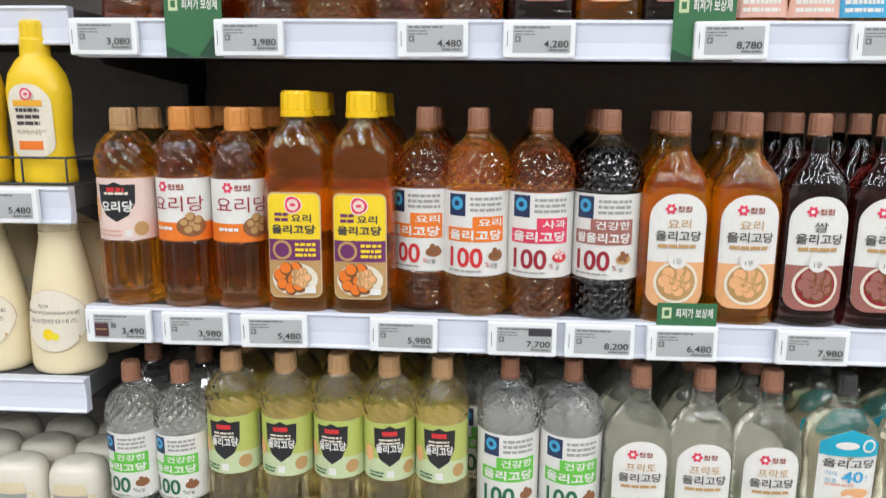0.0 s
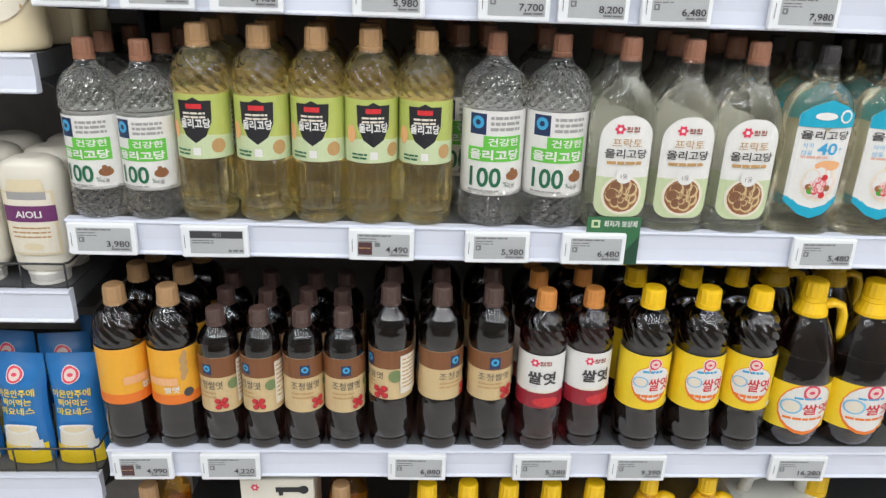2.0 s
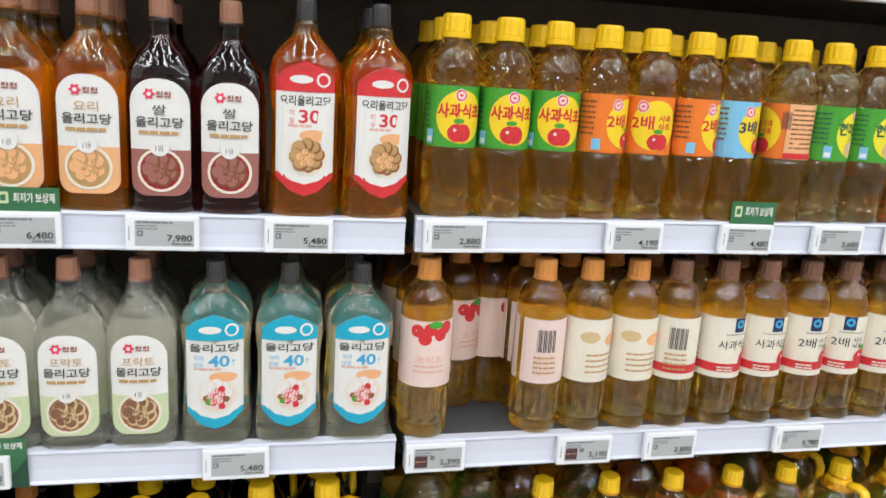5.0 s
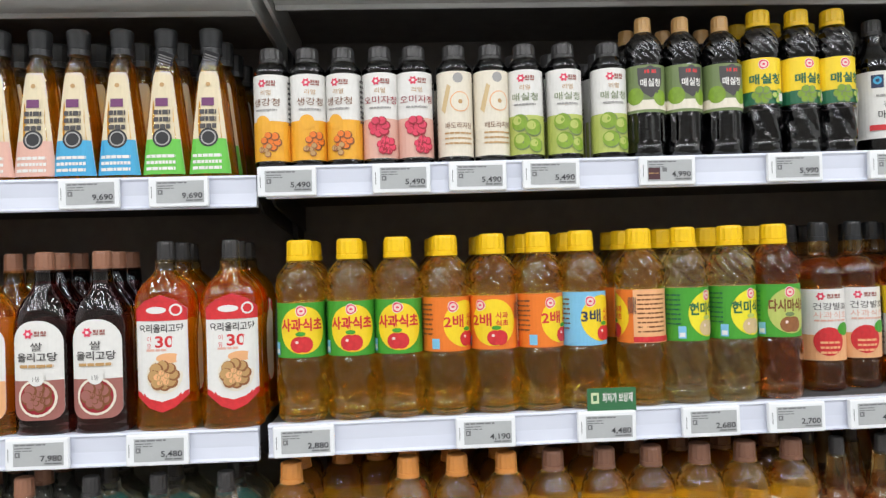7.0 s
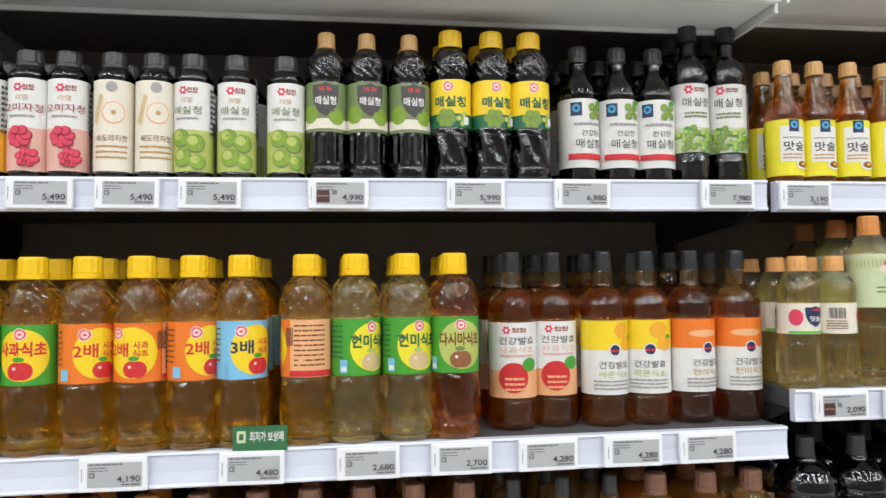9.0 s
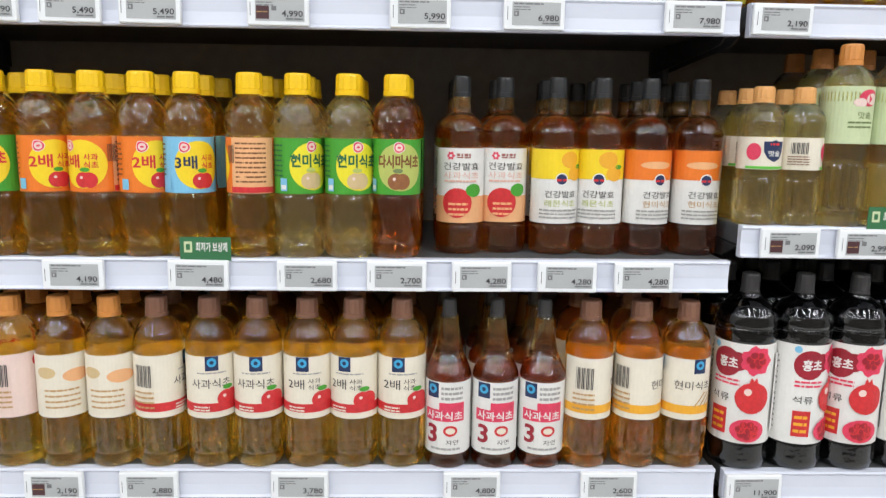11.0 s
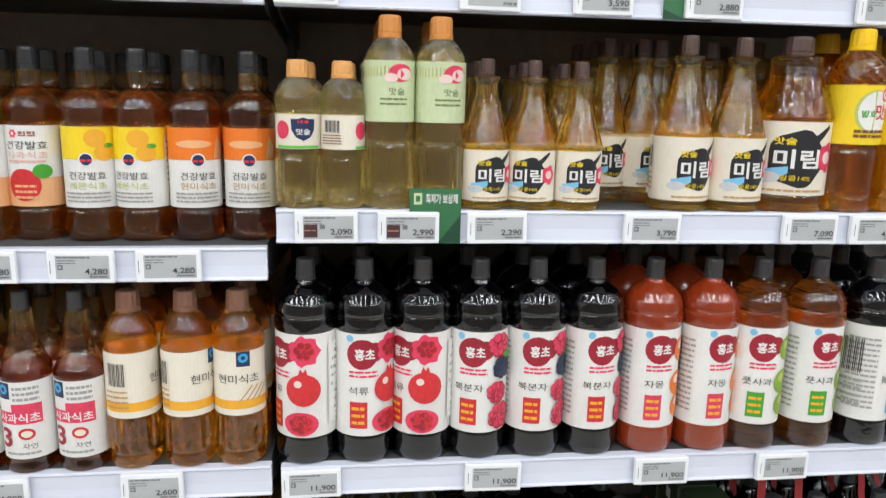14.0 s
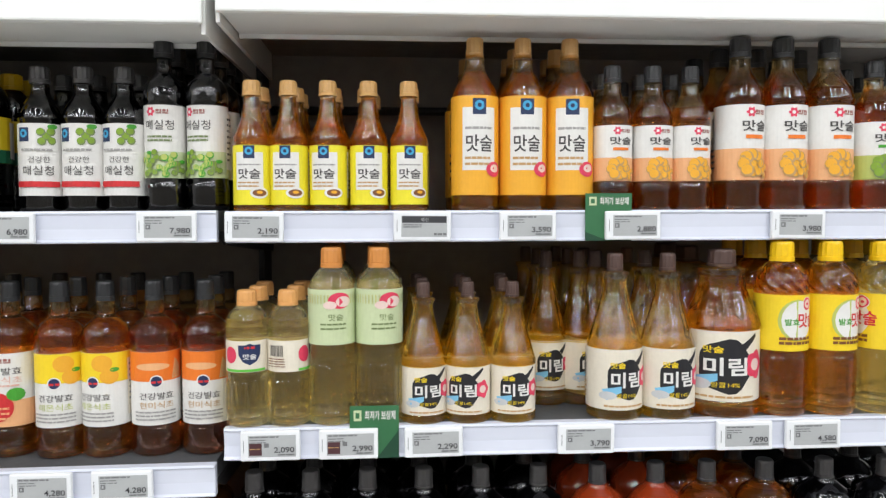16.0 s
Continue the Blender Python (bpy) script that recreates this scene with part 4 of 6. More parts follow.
def d_fruitvin(kind):
    def go(b, s):
        full(b, "white")
        ink = dict(pome="rose", berry="rose", grape="orange", apple="fruitgreen", blue="blue")[kind]
        s.disc(-0.14, 0.80, 0.25, "deepred")
        s.disc(0.06, 0.82, 0.16, "deepred")
        s.text("홍초", -0.10, 0.80, 0.11, "white", 0.03, wide=0.32)
        s.disc(-0.34, 0.95, 0.06, "skyblue", n=10)
        s.lines(-0.35, 0.12, 0.62, 2, 0.04, 0.02, "rose")
        word = dict(pome="석류", berry="복분자", grape="자몽", apple="풋사과", blue="블루베리")[kind]
        s.text(word, -0.20, 0.45, 0.075, "dark", 0.0, wide=0.16 * len(word))
        s.rect(-0.34, 0.08, -0.06, 0.34, "red" if kind in ("pome", "berry") else ("rose" if kind == "grape" else ("green" if kind == "apple" else "blue")))
        s.lines(-0.31, -0.09, 0.26, 3, 0.07, 0.03, "amberink")
        if kind == "pome":
            s.disc(0.34, 0.84, 0.24, "rose", n=22, lobes=7, depth=0.12)
            s.fruit(0.34, 0.84, 0.16, "deepred", 7, 2)
            s.disc(0.32, 0.47, 0.27, "red")
            s.disc(0.24, 0.53, 0.06, "palepink")
            s.poly([(.25, .62), (.28, .68), (.32, .64), (.36, .68), (.39, .62)], "red")
            s.disc(0.28, 0.14, 0.27, "rose", squash=0.75)
            s.fruit(0.28, 0.14, 0.18, "deepred", 8, 3)
        elif kind == "berry":
            s.fruit(0.32, 0.86, 0.22, "rose", 9, 2)
            s.fruit(0.38, 0.64, 0.20, "navy", 9, 3)
            s.fruit(0.28, 0.40, 0.19, "rose", 9, 5)
            s.fruit(0.36, 0.16, 0.24, "rose", 9, 6)
            s.disc(0.48, 0.76, 0.10, "green", squash=.6)
        else:
            for u, v in [(.36, .78), (.30, .44), (.36, .2)]:
                s.disc(u, v, 0.22, ink)
                s.disc(u - .05, v + .04, 0.08, "palepink" if kind == "grape" else ("lime" if kind == "apple" else "navy"))
        s.lines(-1.1, -0.6, 0.85, 14, 0.055, 0.022, "grey")
        back_print(s, "grey", "white")
    return go


def d_vinegardrink(ink, ink2):
    def go(b, s):
        b.rect(-1.52, 0, 1.52, 1, "ivory")
        for i in range(16):
            a = i * 2.39996
            s.disc(-0.7 + (i * 0.618 % 1.0) * 1.5, 0.58 + 0.4 * ((i * 0.37) % 1.0), 0.17, ink if i % 3 else ink2, n=12)
        s.rect(-1.5, 0.0, 1.5, 0.55, "ivory")
        s.text("쁘띠", 0.0, 0.36, 0.09, "dark", 0.0, wide=0.5)
        s.text("미초", 0.0, 0.24, 0.09, "dark", 0.0, wide=0.5)
        s.lines(-0.3, 0.3, 0.10, 2, 0.05, 0.025, "grey")
    return go


def d_olive(lower):
    def go(b, s):
        b.poly([(-.44, 0), (.44, 0), (.20, .96), (.16, 1), (-.16, 1), (-.20, .96)], "cream")
        s.poly([(-.44, 0), (.44, 0), (.35, .34), (-.35, .34)], lower)
        s.rect(-0.14, 0.66, 0.12, 0.74, "purple")
        s.lines(-0.18, 0.18, 0.58, 3, 0.07, 0.045, "dark")
        s.disc(0.0, 0.35, 0.20, "black")
        s.disc(0.0, 0.35, 0.16, "grey")
        s.disc(0.0, 0.35, 0.13, "black")
        s.disc(0.0, 0.87, 0.05, "tan", n=8)
        s.lines(-0.34, 0.28, 0.16, 3, 0.06, 0.03, "white")
    return go


def d_mustard(b, s):
    b.arch(-0.36, 0, 0.36, 1, "ivory", top=0.9, bottom=0.6)
    mark_round(s, 0.0, 0.86, 0.10)
    s.rect(-0.24, 0.70, 0.24, 0.78, "amberink")
    s.lines(-0.2, 0.2, 0.62, 3, 0.09, 0.05, "dark")
    s.text("허니머스타드", 0.0, 0.34, 0.075, "brown", 0.0, wide=0.56)
    s.rect(-0.2, 0.1, 0.2, 0.22, "orange")


def d_mayo(b, s):
    b.disc(0.0, 0.5, 0.44, "ivory", squash=1.0, n=28)
    s.disc(0.0, 0.5, 0.435, "tan", n=28)
    s.disc(0.0, 0.5, 0.43, "ivory", n=28)
    s.text("RICH", -0.1, 0.72, 0.05, "dark", 0.0)
    s.text("MAYONNAISE", 0.0, 0.62, 0.05, "dark", 0.0, wide=0.70)
    s.text("고소한마요네즈", 0.0, 0.50, 0.07, "dark", 0.0, wide=0.66)
    s.disc(-0.05, 0.30, 0.08, "yellow")
    s.disc(0.05, 0.27, 0.05, "lemon")


def d_aioli(b, s):
    b.poly([(-.40, 0), (.40, 0), (.40, .85), (.30, .85), (.26, 1), (-.26, 1), (-.30, .85), (-.40, .85)], "cream")
    s.rect(-0.36, 0.03, 0.36, 0.82, "ivory")
    s.rect(-0.30, 0.74, 0.30, 0.84, "grey")
    s.rect(-0.40, 0.45, 0.40, 0.66, "purple")
    s.text("AIOLI", 0.0, 0.55, 0.09, "white", 0.02, wide=0.40)
    s.lines(-0.3, 0.3, 0.36, 3, 0.06, 0.02, "tan")
    s.disc(0.0, 0.12, 0.16, "cream", squash=0.4)


def d_black(b, s):
    full(b, "smoke")
    s.rect(-0.22, 0.52, 0.22, 0.90, "kraft")
    s.rect(-0.20, 0.53, 0.20, 0.89, "smoke")
    s.text("백년", 0.0, 0.80, 0.12, "ivory", 0.01, wide=0.34)
    s.text("동안", 0.0, 0.64, 0.12, "ivory", 0.01, wide=0.34)
    s.text("흑초", 0.0, 0.40, 0.10, "ivory", 0.0, wide=0.34)
    s.fruit(-0.2, 0.14, 0.24, "red", 6, 2, "green")
    s.fruit(0.28, 0.12, 0.2, "deepred", 6, 4)

# kinds of bottle --------------------------------------------------------
SW = ("swirl", 0.69, 0.87, 0.026, 13, 95)
LOW = ("swirl", 0.10, 0.33, 0.026, 7, 26)
RIB = ("rib", 0.11, 0.33, 0.042, 12, 0)
DIA1, DIA2 = ("diamond", 0.03, 0.19, 0.030, 18, 56), ("diamond", 0.63, 0.84, 0.030, 18, 56)


def kind(name, label, H, W, prof, liq, cap, lab, design, D=None, n=2, fill=0.8, air="plastic_clear", pat=(), capr=0.46, capz=0.885, panel=False, cat="bottle", knurl=0.025, coll=None):
    return dict(name=name, label=label, H=H, W=W, D=D or W, n=n, prof=prof, liq=liq, cap=cap, lab=lab, design=design, fill=fill, air=air, pat=pat, capr=capr, capz=capz,
                panel=panel, cat=cat, knurl=knurl, coll=coll)


K = {}
# cooking syrups
K["cookpink"] = kind("syrup_bottle", "amber cooking syrup bottle with a pink label and tan cap", .239, .072, ROUND, "liq_amber", "cap_tan", (.345, .655), d_cookpink, pat=(SW, RIB), fill=.80, air="plastic_amber", capr=.42)
K["cookwhite"] = kind("syrup_bottle", "brown cooking syrup bottle with a white and orange label", .241, .069, ROUND, "liq_brown", "cap_orange", (.345, .655), d_cookwhite, pat=(SW, RIB), fill=.80, air="plastic_amber", capr=.42)
K["panel"] = kind("syrup_bottle", "square amber syrup bottle with yellow label and cap", .261, .079, PANEL, "liq_amber", "cap_yellow", (.07, .555), d_yellowpanel, D=.066, n=3.6, fill=.80, air="plastic_amber", panel=True, capr=.48)
for key, w1, w2, band, num, pic, liq, words in (
        ("h_orange", "요리", "올리고당", "orange", "red", "nut", "liq_orange", "orange"), ("h_brown", "요리", "올리고당", "orange", "red", "nut", "liq_brown", "orange"),
        ("h_rose", "사과", "올리고당", "rose", "deepred", "red", "liq_brown", "pink"), ("h_mauve", "건강한", "쌀올리고당", "mauve", "deepred", "tan", "liq_black", "brown"),
        ("h_green", "건강한", "올리고당", "brightgreen", "deepgreen", "nut", "liq_clear", "green")):
    K[key] = kind("syrup_bottle", f"diamond-embossed syrup bottle with a white and {words} label", .244, .081, DIAMOND, liq, "cap_wood", (.205, .612), d_hundred(w1, w2, band, num, pic),
                  pat=(DIA1, DIA2), fill=.83, air="plastic_amber" if liq != "liq_clear" else "plastic_clear", capr=.29)
K["h_small"] = dict(K["h_green"], H=.211, W=.070, lab=(.18, .596), label="small clear embossed syrup bottle with green label", capr=.33)
K["h_clear"] = dict(K["h_green"], H=.233, W=.079, lab=(.18, .627))
for key, w, low, pic, fr, liq, words in (("a_cook", "요리", "peach", "tan", "peach", "liq_orange", "orange"), ("a_rice", "쌀", "mauve", "deepred", "mauve", "liq_wine", "dark red"),
                                        ("a_fructo", "프락토", "palegreen", "nut", "grain", "liq_milky", "clear")):
    K[key] = kind("syrup_bottle", f"flat {words} syrup bottle with a white arched label", .243 if key != "a_fructo" else .233, .080, ARCH, liq, "cap_wood", (.085, .625), d_arch(w, low, pic, fr),
                  D=.056, n=2.6, fill=.84, panel=True, capr=.31, pat=(("ring", .08, .5, .006, 0, 160),), air="plastic_amber" if liq == "liq_orange" else "plastic_clear")
K["a_rice"]["air"] = "plastic_dark"
K["p30"] = kind("syrup_bottle", "waisted amber syrup bottle with a red and white label", .254, .084, WAIST, "liq_orange", "cap_grey", (.10, .716), d_percent("30", "red", "red", "tan"), D=.058, n=2.6,
                fill=.84, panel=True, capr=.27, air="plastic_amber")
K["p40"] = kind("syrup_bottle", "waisted pale syrup bottle with a blue and white label", .231, .084, WAIST, "liq_pale", "cap_grey", (.10, .74), d_percent("40", "teal", "blue", "red"), D=.058, n=2.6,
                fill=.84, panel=True, capr=.27)
K["shield"] = kind("syrup_bottle", "pale syrup bottle with lime green label and black shield", .232, .067, ROUND, "liq_straw", "cap_tan", (.34, .666), d_shield_green, pat=(SW, RIB), fill=.80, capr=.40)
K["rice_s"] = kind("rice_syrup_bottle", "small dark rice syrup bottle with brown and cream label", .205, .054, ROUND, "liq_dark", "cap_darkbrown", (.30, .70), d_rice(False), air="plastic_dark", pat=(LOW,), capr=.46)
K["rice_l"] = kind("rice_syrup_bottle", "dark rice syrup bottle with brown and cream label", .239, .062, ROUND, "liq_dark", "cap_darkbrown", (.34, .65), d_rice(True), air="plastic_dark", pat=(LOW,), capr=.42)
K["wheat"] = kind("rice_syrup_bottle", "dark rice syrup bottle with an orange label and tan cap", .233, .066, ROUND, "liq_dark", "cap_tan", (.31, .66), d_wheat, air="plastic_dark", pat=(SW,), capr=.42)
K["ssal"] = kind("rice_syrup_bottle", "reddish brown rice syrup bottle with white and red label", .235, .063, ROUND, "liq_wine", "cap_orange", (.30, .645), d_ssal, air="plastic_dark", pat=(SW, LOW), capr=.42)
K["yrice"] = kind("rice_syrup_bottle", "dark rice syrup bottle with yellow label and yellow cap", .240, .069, ROUND, "liq_dark", "cap_yellow", (.29, .635), d_yellowrice, air="plastic_dark", pat=(SW, LOW), capr=.45)
K["yjug"] = kind("rice_syrup_jug", "dark syrup jug with a yellow label, collar and handle", .248, .098, JUG, "liq_dark", "cap_yellow", (.145, .435), d_yellowrice, air="plastic_dark", capr=.34, coll="cap_yellow", cat="jug")
# vinegars
for key, des, liq, words in (("v_apple", d_apple_vinegar("사과식초", "green", "yellow"), "liq_gold", "green and yellow apple"), ("v_two", d_twofold("orange"), "liq_gold", "orange apple"),
                             ("v_three", d_twofold("skyblue"), "liq_gold", "blue apple"), ("v_rice", d_apple_vinegar("현미식초", "green", "lemon", "deepgreen", "lime", "kraft"), "liq_straw", "green and yellow rice"),
                             ("v_kelp", d_apple_vinegar("다시마식초", "green", "lime", "brown", "olive", "nut"), "liq_brown", "green kelp")):
    K[key] = kind("vinegar_bottle", f"vinegar bottle with {words} label, yellow cap", .248, .0685, ROUND, liq, "cap_yellow", (.355, .655), des, pat=(SW, LOW), fill=.84,
                  air="plastic_amber", capr=.52)
for key, kd, liq, words in (("f_apple", "apple", "liq_brown", "white and peach apple"), ("f_lemon", "lemon", "liq_brown", "yellow and white lemon"), ("f_rice", "rice", "liq_red", "orange and white rice")):
    K[key] = kind("vinegar_bottle", f"slim brown vinegar bottle with {words} label", .250, .070, SLIM, liq, "cap_black", (.18, .60), d_ferment(kd), fill=.70, air="plastic_amber", capr=.36, knurl=.01)
for key, kd, liq, cap, words in (("w_apple", "apple", "liq_gold", "cap_brown", "white apple"), ("w_double", "double", "liq_gold", "cap_brown", "white double-strength apple"), ("w_brown", "brown", "liq_amber", "cap_brown", "cream brown-rice"),
                                 ("w_fruit", "fruit", "liq_gold", "cap_orange", "pink berry"), ("w_grain", "grain", "liq_gold", "cap_orange", "cream grain")):
    K[key] = kind("vinegar_bottle", f"golden vinegar bottle with a {words} label", .242, .068, ROUND, liq, cap, (.31, .68), d_whitevin(kd), pat=(RIB,), fill=.76, air="plastic_amber", capr=.44)
K["w_three"] = kind("vinegar_bottle", "reddish vinegar bottle with a white and red label and dark cap", .242, .067, BELL, "liq_red", "cap_grey", (.09, .53), d_three, fill=.66, air="plastic_amber", capr=.30, knurl=.01)
for key, kd, liq, words in (("r_pome", "pome", "liq_black", "pomegranate"), ("r_berry", "berry", "liq_black", "berry"), ("r_grape", "grape", "liq_tomato", "grapefruit"), ("r_apple", "apple", "liq_brown", "green apple"), ("r_blue", "blue", "liq_black", "blueberry")):
    K[key] = kind("fruit_vinegar_bottle", f"large fruit vinegar bottle with a white {words} label", .285, .086, STOUT, liq, "cap_grey", (.145, .665), d_fruitvin(kd), fill=.90, air="plastic_dark",
                  capr=.30, knurl=.01, pat=(("ring", .67, .80, .006, 0, 90),))
for key in ("pome", "berry", "blue"):
    K["s_" + key] = dict(K["r_" + key], H=.232, W=.073, lab=(.05, .64), capr=.34, label="tall " + K["r_" + key]["label"][6:])
for key, a, bk, words in (("d_grape", "fruitgreen", "lime", "green grape"), ("d_orange", "green", "amberink", "tangerine"), ("d_peach", "pink", "rose", "peach")):
    K[key] = kind("fruit_vinegar_bottle", f"fruit vinegar bottle in a printed {words} sleeve", .232, .069, TALL, "liq_straw", "cap_black", (.03, .70), d_vinegardrink(a, bk), fill=.9, capr=.40, knurl=.01)
K["blackvin"] = kind("black_vinegar_bottle", "black vinegar bottle with a grey label and red neck ribbon", .228, .070, TALL, "liq_black", "cap_black", (.04, .60), d_black, air="plastic_dark", capr=.36, fill=.9)
for key, des, liq, words in (("b_green", d_bigvinegar("양조식초", "green"), "liq_gold", "green and yellow"), ("b_orange", d_bigvinegar("2배식초", "orange"), "liq_gold", "orange"), ("b_apple", d_bigvinegar("사과식초", "green"), "liq_straw", "green apple")):
    K[key] = kind("large_vinegar_bottle", f"large golden vinegar bottle with {words} label", .224, .100, BIG, liq, "cap_yellow", (.10, .42), des, fill=.62, air="plastic_amber", capr=.30,
                  pat=(("swirl", .50, .8, .012, 6, 20),))
K["b_jug"] = dict(K["b_green"], name="vinegar_jug", W=.104, coll="cap_yellow", cat="jug", label="golden vinegar jug with a yellow handle and cap")
# teas and plum syrups
for key, w, low, fr, ink in (("t_ginger", "생강청", "amberink", "tan", "brown"), ("t_omija", "오미자청", "pink", "rose", "deepred"), ("t_plum", "매실청", "lime", "fruitgreen", "olive")):
    K[key] = kind("tea_syrup_bottle", "slim dark fruit syrup bottle in a white printed sleeve", .170, .052, NARROW, "liq_black", "cap_grey", (.05, .76), d_tea(w, low, fr, ink), air="plastic_dark", capr=.62, capz=.87, fill=.85)
K["t_pear"] = dict(K["t_ginger"], design=d_pear, label="slim dark pear syrup bottle in a cream printed sleeve")
K["m_shield"] = kind("plum_syrup_bottle", "black plum syrup bottle with olive label and gold cap", .207, .057, ROUND, "liq_black", "cap_gold", (.31, .64), d_plum("shield"), air="plastic_dark", pat=(SW, RIB), capr=.42)
K["m_yellow"] = kind("plum_syrup_bottle", "black plum syrup bottle with yellow label and yellow cap", .215, .059, ROUND, "liq_black", "cap_yellow", (.33, .65), d_plum("yellow"), air="plastic_dark", pat=(SW, LOW), capr=.56)
K["m_white"] = kind("plum_syrup_bottle", "black plum syrup bottle with white label and grey cap", .209, .060, TALL, "liq_black", "cap_grey", (.11, .60), d_plum("white"), air="plastic_dark", capr=.46)
K["m_tall"] = kind("plum_syrup_bottle", "tall black plum syrup bottle with white and green label", .251, .060, SLIM, "liq_black", "cap_black", (.19, .61), d_plum("tall"), air="plastic_dark", capr=.46)
# cooking wines
K["c_lemon"] = kind("cooking_wine_bottle", "small cooking wine bottle with yellow label and gold cap", .186, .055, BELL, "liq_amber", "cap_gold", (.05, .50), d_matsul("lemon"), capr=.46, fill=.86, air="plastic_amber")
K["c_amber"] = kind("cooking_wine_bottle", "cooking wine bottle with orange label and gold cap", .251, .069, TALL, "liq_amber", "cap_gold", (.09, .655), d_matsul("amber"), capr=.36, fill=.80, air="plastic_amber")
K["c_ginger"] = kind("cooking_wine_bottle", "small cooking wine bottle with white ginger label", .212, .060, TALL, "liq_brown", "cap_black", (.20, .58), d_matsul("ginger"), capr=.42, fill=.72, air="plastic_amber")
K["c_ginger_l"] = kind("cooking_wine_bottle", "large cooking wine bottle with white ginger label", .257, .073, TALL, "liq_brown", "cap_black", (.17, .60), d_matsul("ginger"), capr=.42, fill=.72, air="plastic_amber")
K["c_lime"] = dict(K["c_ginger"], design=d_matsul("lime"), H=.224, W=.064, label="cooking wine bottle with white and green label")
K["mirin_s"] = kind("cooking_wine_bottle", "small pear-shaped cooking wine bottle with cream label", .198, .068, PEAR, "liq_gold", "cap_darkbrown", (.065, .41), d_mirin, capr=.28, fill=.84, air="plastic_amber", pat=(("rib", .42, .86, .02, 10, 0),))
K["mirin_m"] = dict(K["mirin_s"], H=.238, W=.068, lab=(.10, .42))
K["mirin_l"] = dict(K["mirin_s"], H=.238, W=.081, lab=(.065, .43), label="pear-shaped cooking wine bottle with cream label")
K["mirin_x"] = dict(K["mirin_s"], H=.243, W=.112, lab=(.10, .52), label="big pear-shaped cooking wine bottle with cream label", capr=.36, fill=.78, liq="liq_amber",
                    prof=[(0, .93), (.01, 1), (.09, 1), (.10, .98), (.53, .98), (.54, 1), (.60, .93), (.68, .78), (.76, .63), (.84, .58), (.88, .62), (.89, .5), (.9, .4)])
K["ymat"] = kind("cooking_wine_bottle", "golden cooking wine bottle with yellow label and yellow cap", .255, .076, ROUND, "liq_amber", "cap_yellow", (.38, .70), d_yellowmat, pat=(SW,), fill=.86, air="plastic_amber", capr=.44)
K["ymat_p"] = dict(K["ymat"], liq="liq_straw", label="pale cooking wine bottle with yellow label and yellow cap")
K["smallmat"] = kind("cooking_wine_bottle", "small pale cooking wine bottle with cream label and orange cap", .189, .060, ROUND, "liq_straw", "cap_peach", (.41, .64), d_smallmat, fill=.80, capr=.46, pat=(RIB,))
K["palemat"] = kind("cooking_wine_bottle", "tall pale cooking wine bottle with light green label", .248, .067, ROUND, "liq_straw", "cap_orange", (.46, .77), d_palegreen, fill=.82, capr=.44, pat=(RIB,))
# oil-like gift bottles
for key, lo, words in (("o_blue", "blue", "blue"), ("o_green", "brightgreen", "green"), ("o_pink", "pink", "pink")):
    K[key] = kind("syrup_bottle", f"tapered amber syrup bottle with cream and {words} label", .212, .066, TRAPEZ, "liq_orange", "cap_black", (.02, .70), d_olive(lo), D=.060, n=3.2,
                  fill=.74, panel=True, capr=.44, capz=.83, air="plastic_amber", knurl=.0)

for kk in K.values():
    if not kk["panel"]:
        kk["D"] = kk["W"]
PROTO = {}


def prof_at(prof, z):
    for (a, s0), (b, s1) in zip(prof, prof[1:]):
        if a <= z <= b:
            return s0 + (s1 - s0) * (z - a) / max(b - a, 1e-9)
    return prof[-1][1]


def wall_place(k):
    """How print is laid on this bottle: bent round a round wall, or following the front of a flat one."""
    H, w, d, n = k["H"], k["W"] / 2, k["D"] / 2, k["n"]
    z0, z1 = k["lab"]
    if not k["panel"]:
        r = w * max(prof_at(k["prof"], z0 + (z1 - z0) * t) for t in (0.05, 0.3, 0.5, 0.7, 0.95)) + 0.0002
        return lambda u, v, o: ((r + o) * math.sin(u / r), -(r + o) * math.cos(u / r), z0 * H + v)

    def place(u, v, o):
        s = prof_at(k["prof"], z0 + v / H)
        ne = 2 + (n - 2) * max(0.0, min(1.0, (s - 0.45) / 0.4))
        q = min(0.985, abs(u) / (w * s))
        y = d * s ** 0.6 * (1 - q ** ne) ** (1 / ne)
        return (u, -y - o - 0.0012, z0 * H + v)
    return place


def handle_parts(root, k, low):
    """The collar and the bail handle of a jug."""
    H, w = k["H"], k["W"] / 2
    child("collar", cap_mesh("collar", w * 0.46, 0.80 * H, 0.885 * H, k["coll"], knurl=0, seg=20, taper=0.8, lip=False), root, "yellow plastic collar")
    p = [(0.30 * w, 0, .845 * H), (0.62 * w, 0, .862 * H), (0.86 * w, 0, .845 * H), (0.97 * w, 0, .79 * H), (1.0 * w, 0, .68 * H), (1.0 * w, 0, .52 * H), (.95 * w, 0, .47 * H)]
    bm = tube_bm(p, 0.0062, 6 if low else 10)
    for v in bm.verts:
        v.co.y *= 1.5
    part("handle", bm, k["coll"], root, "yellow plastic carrying handle")


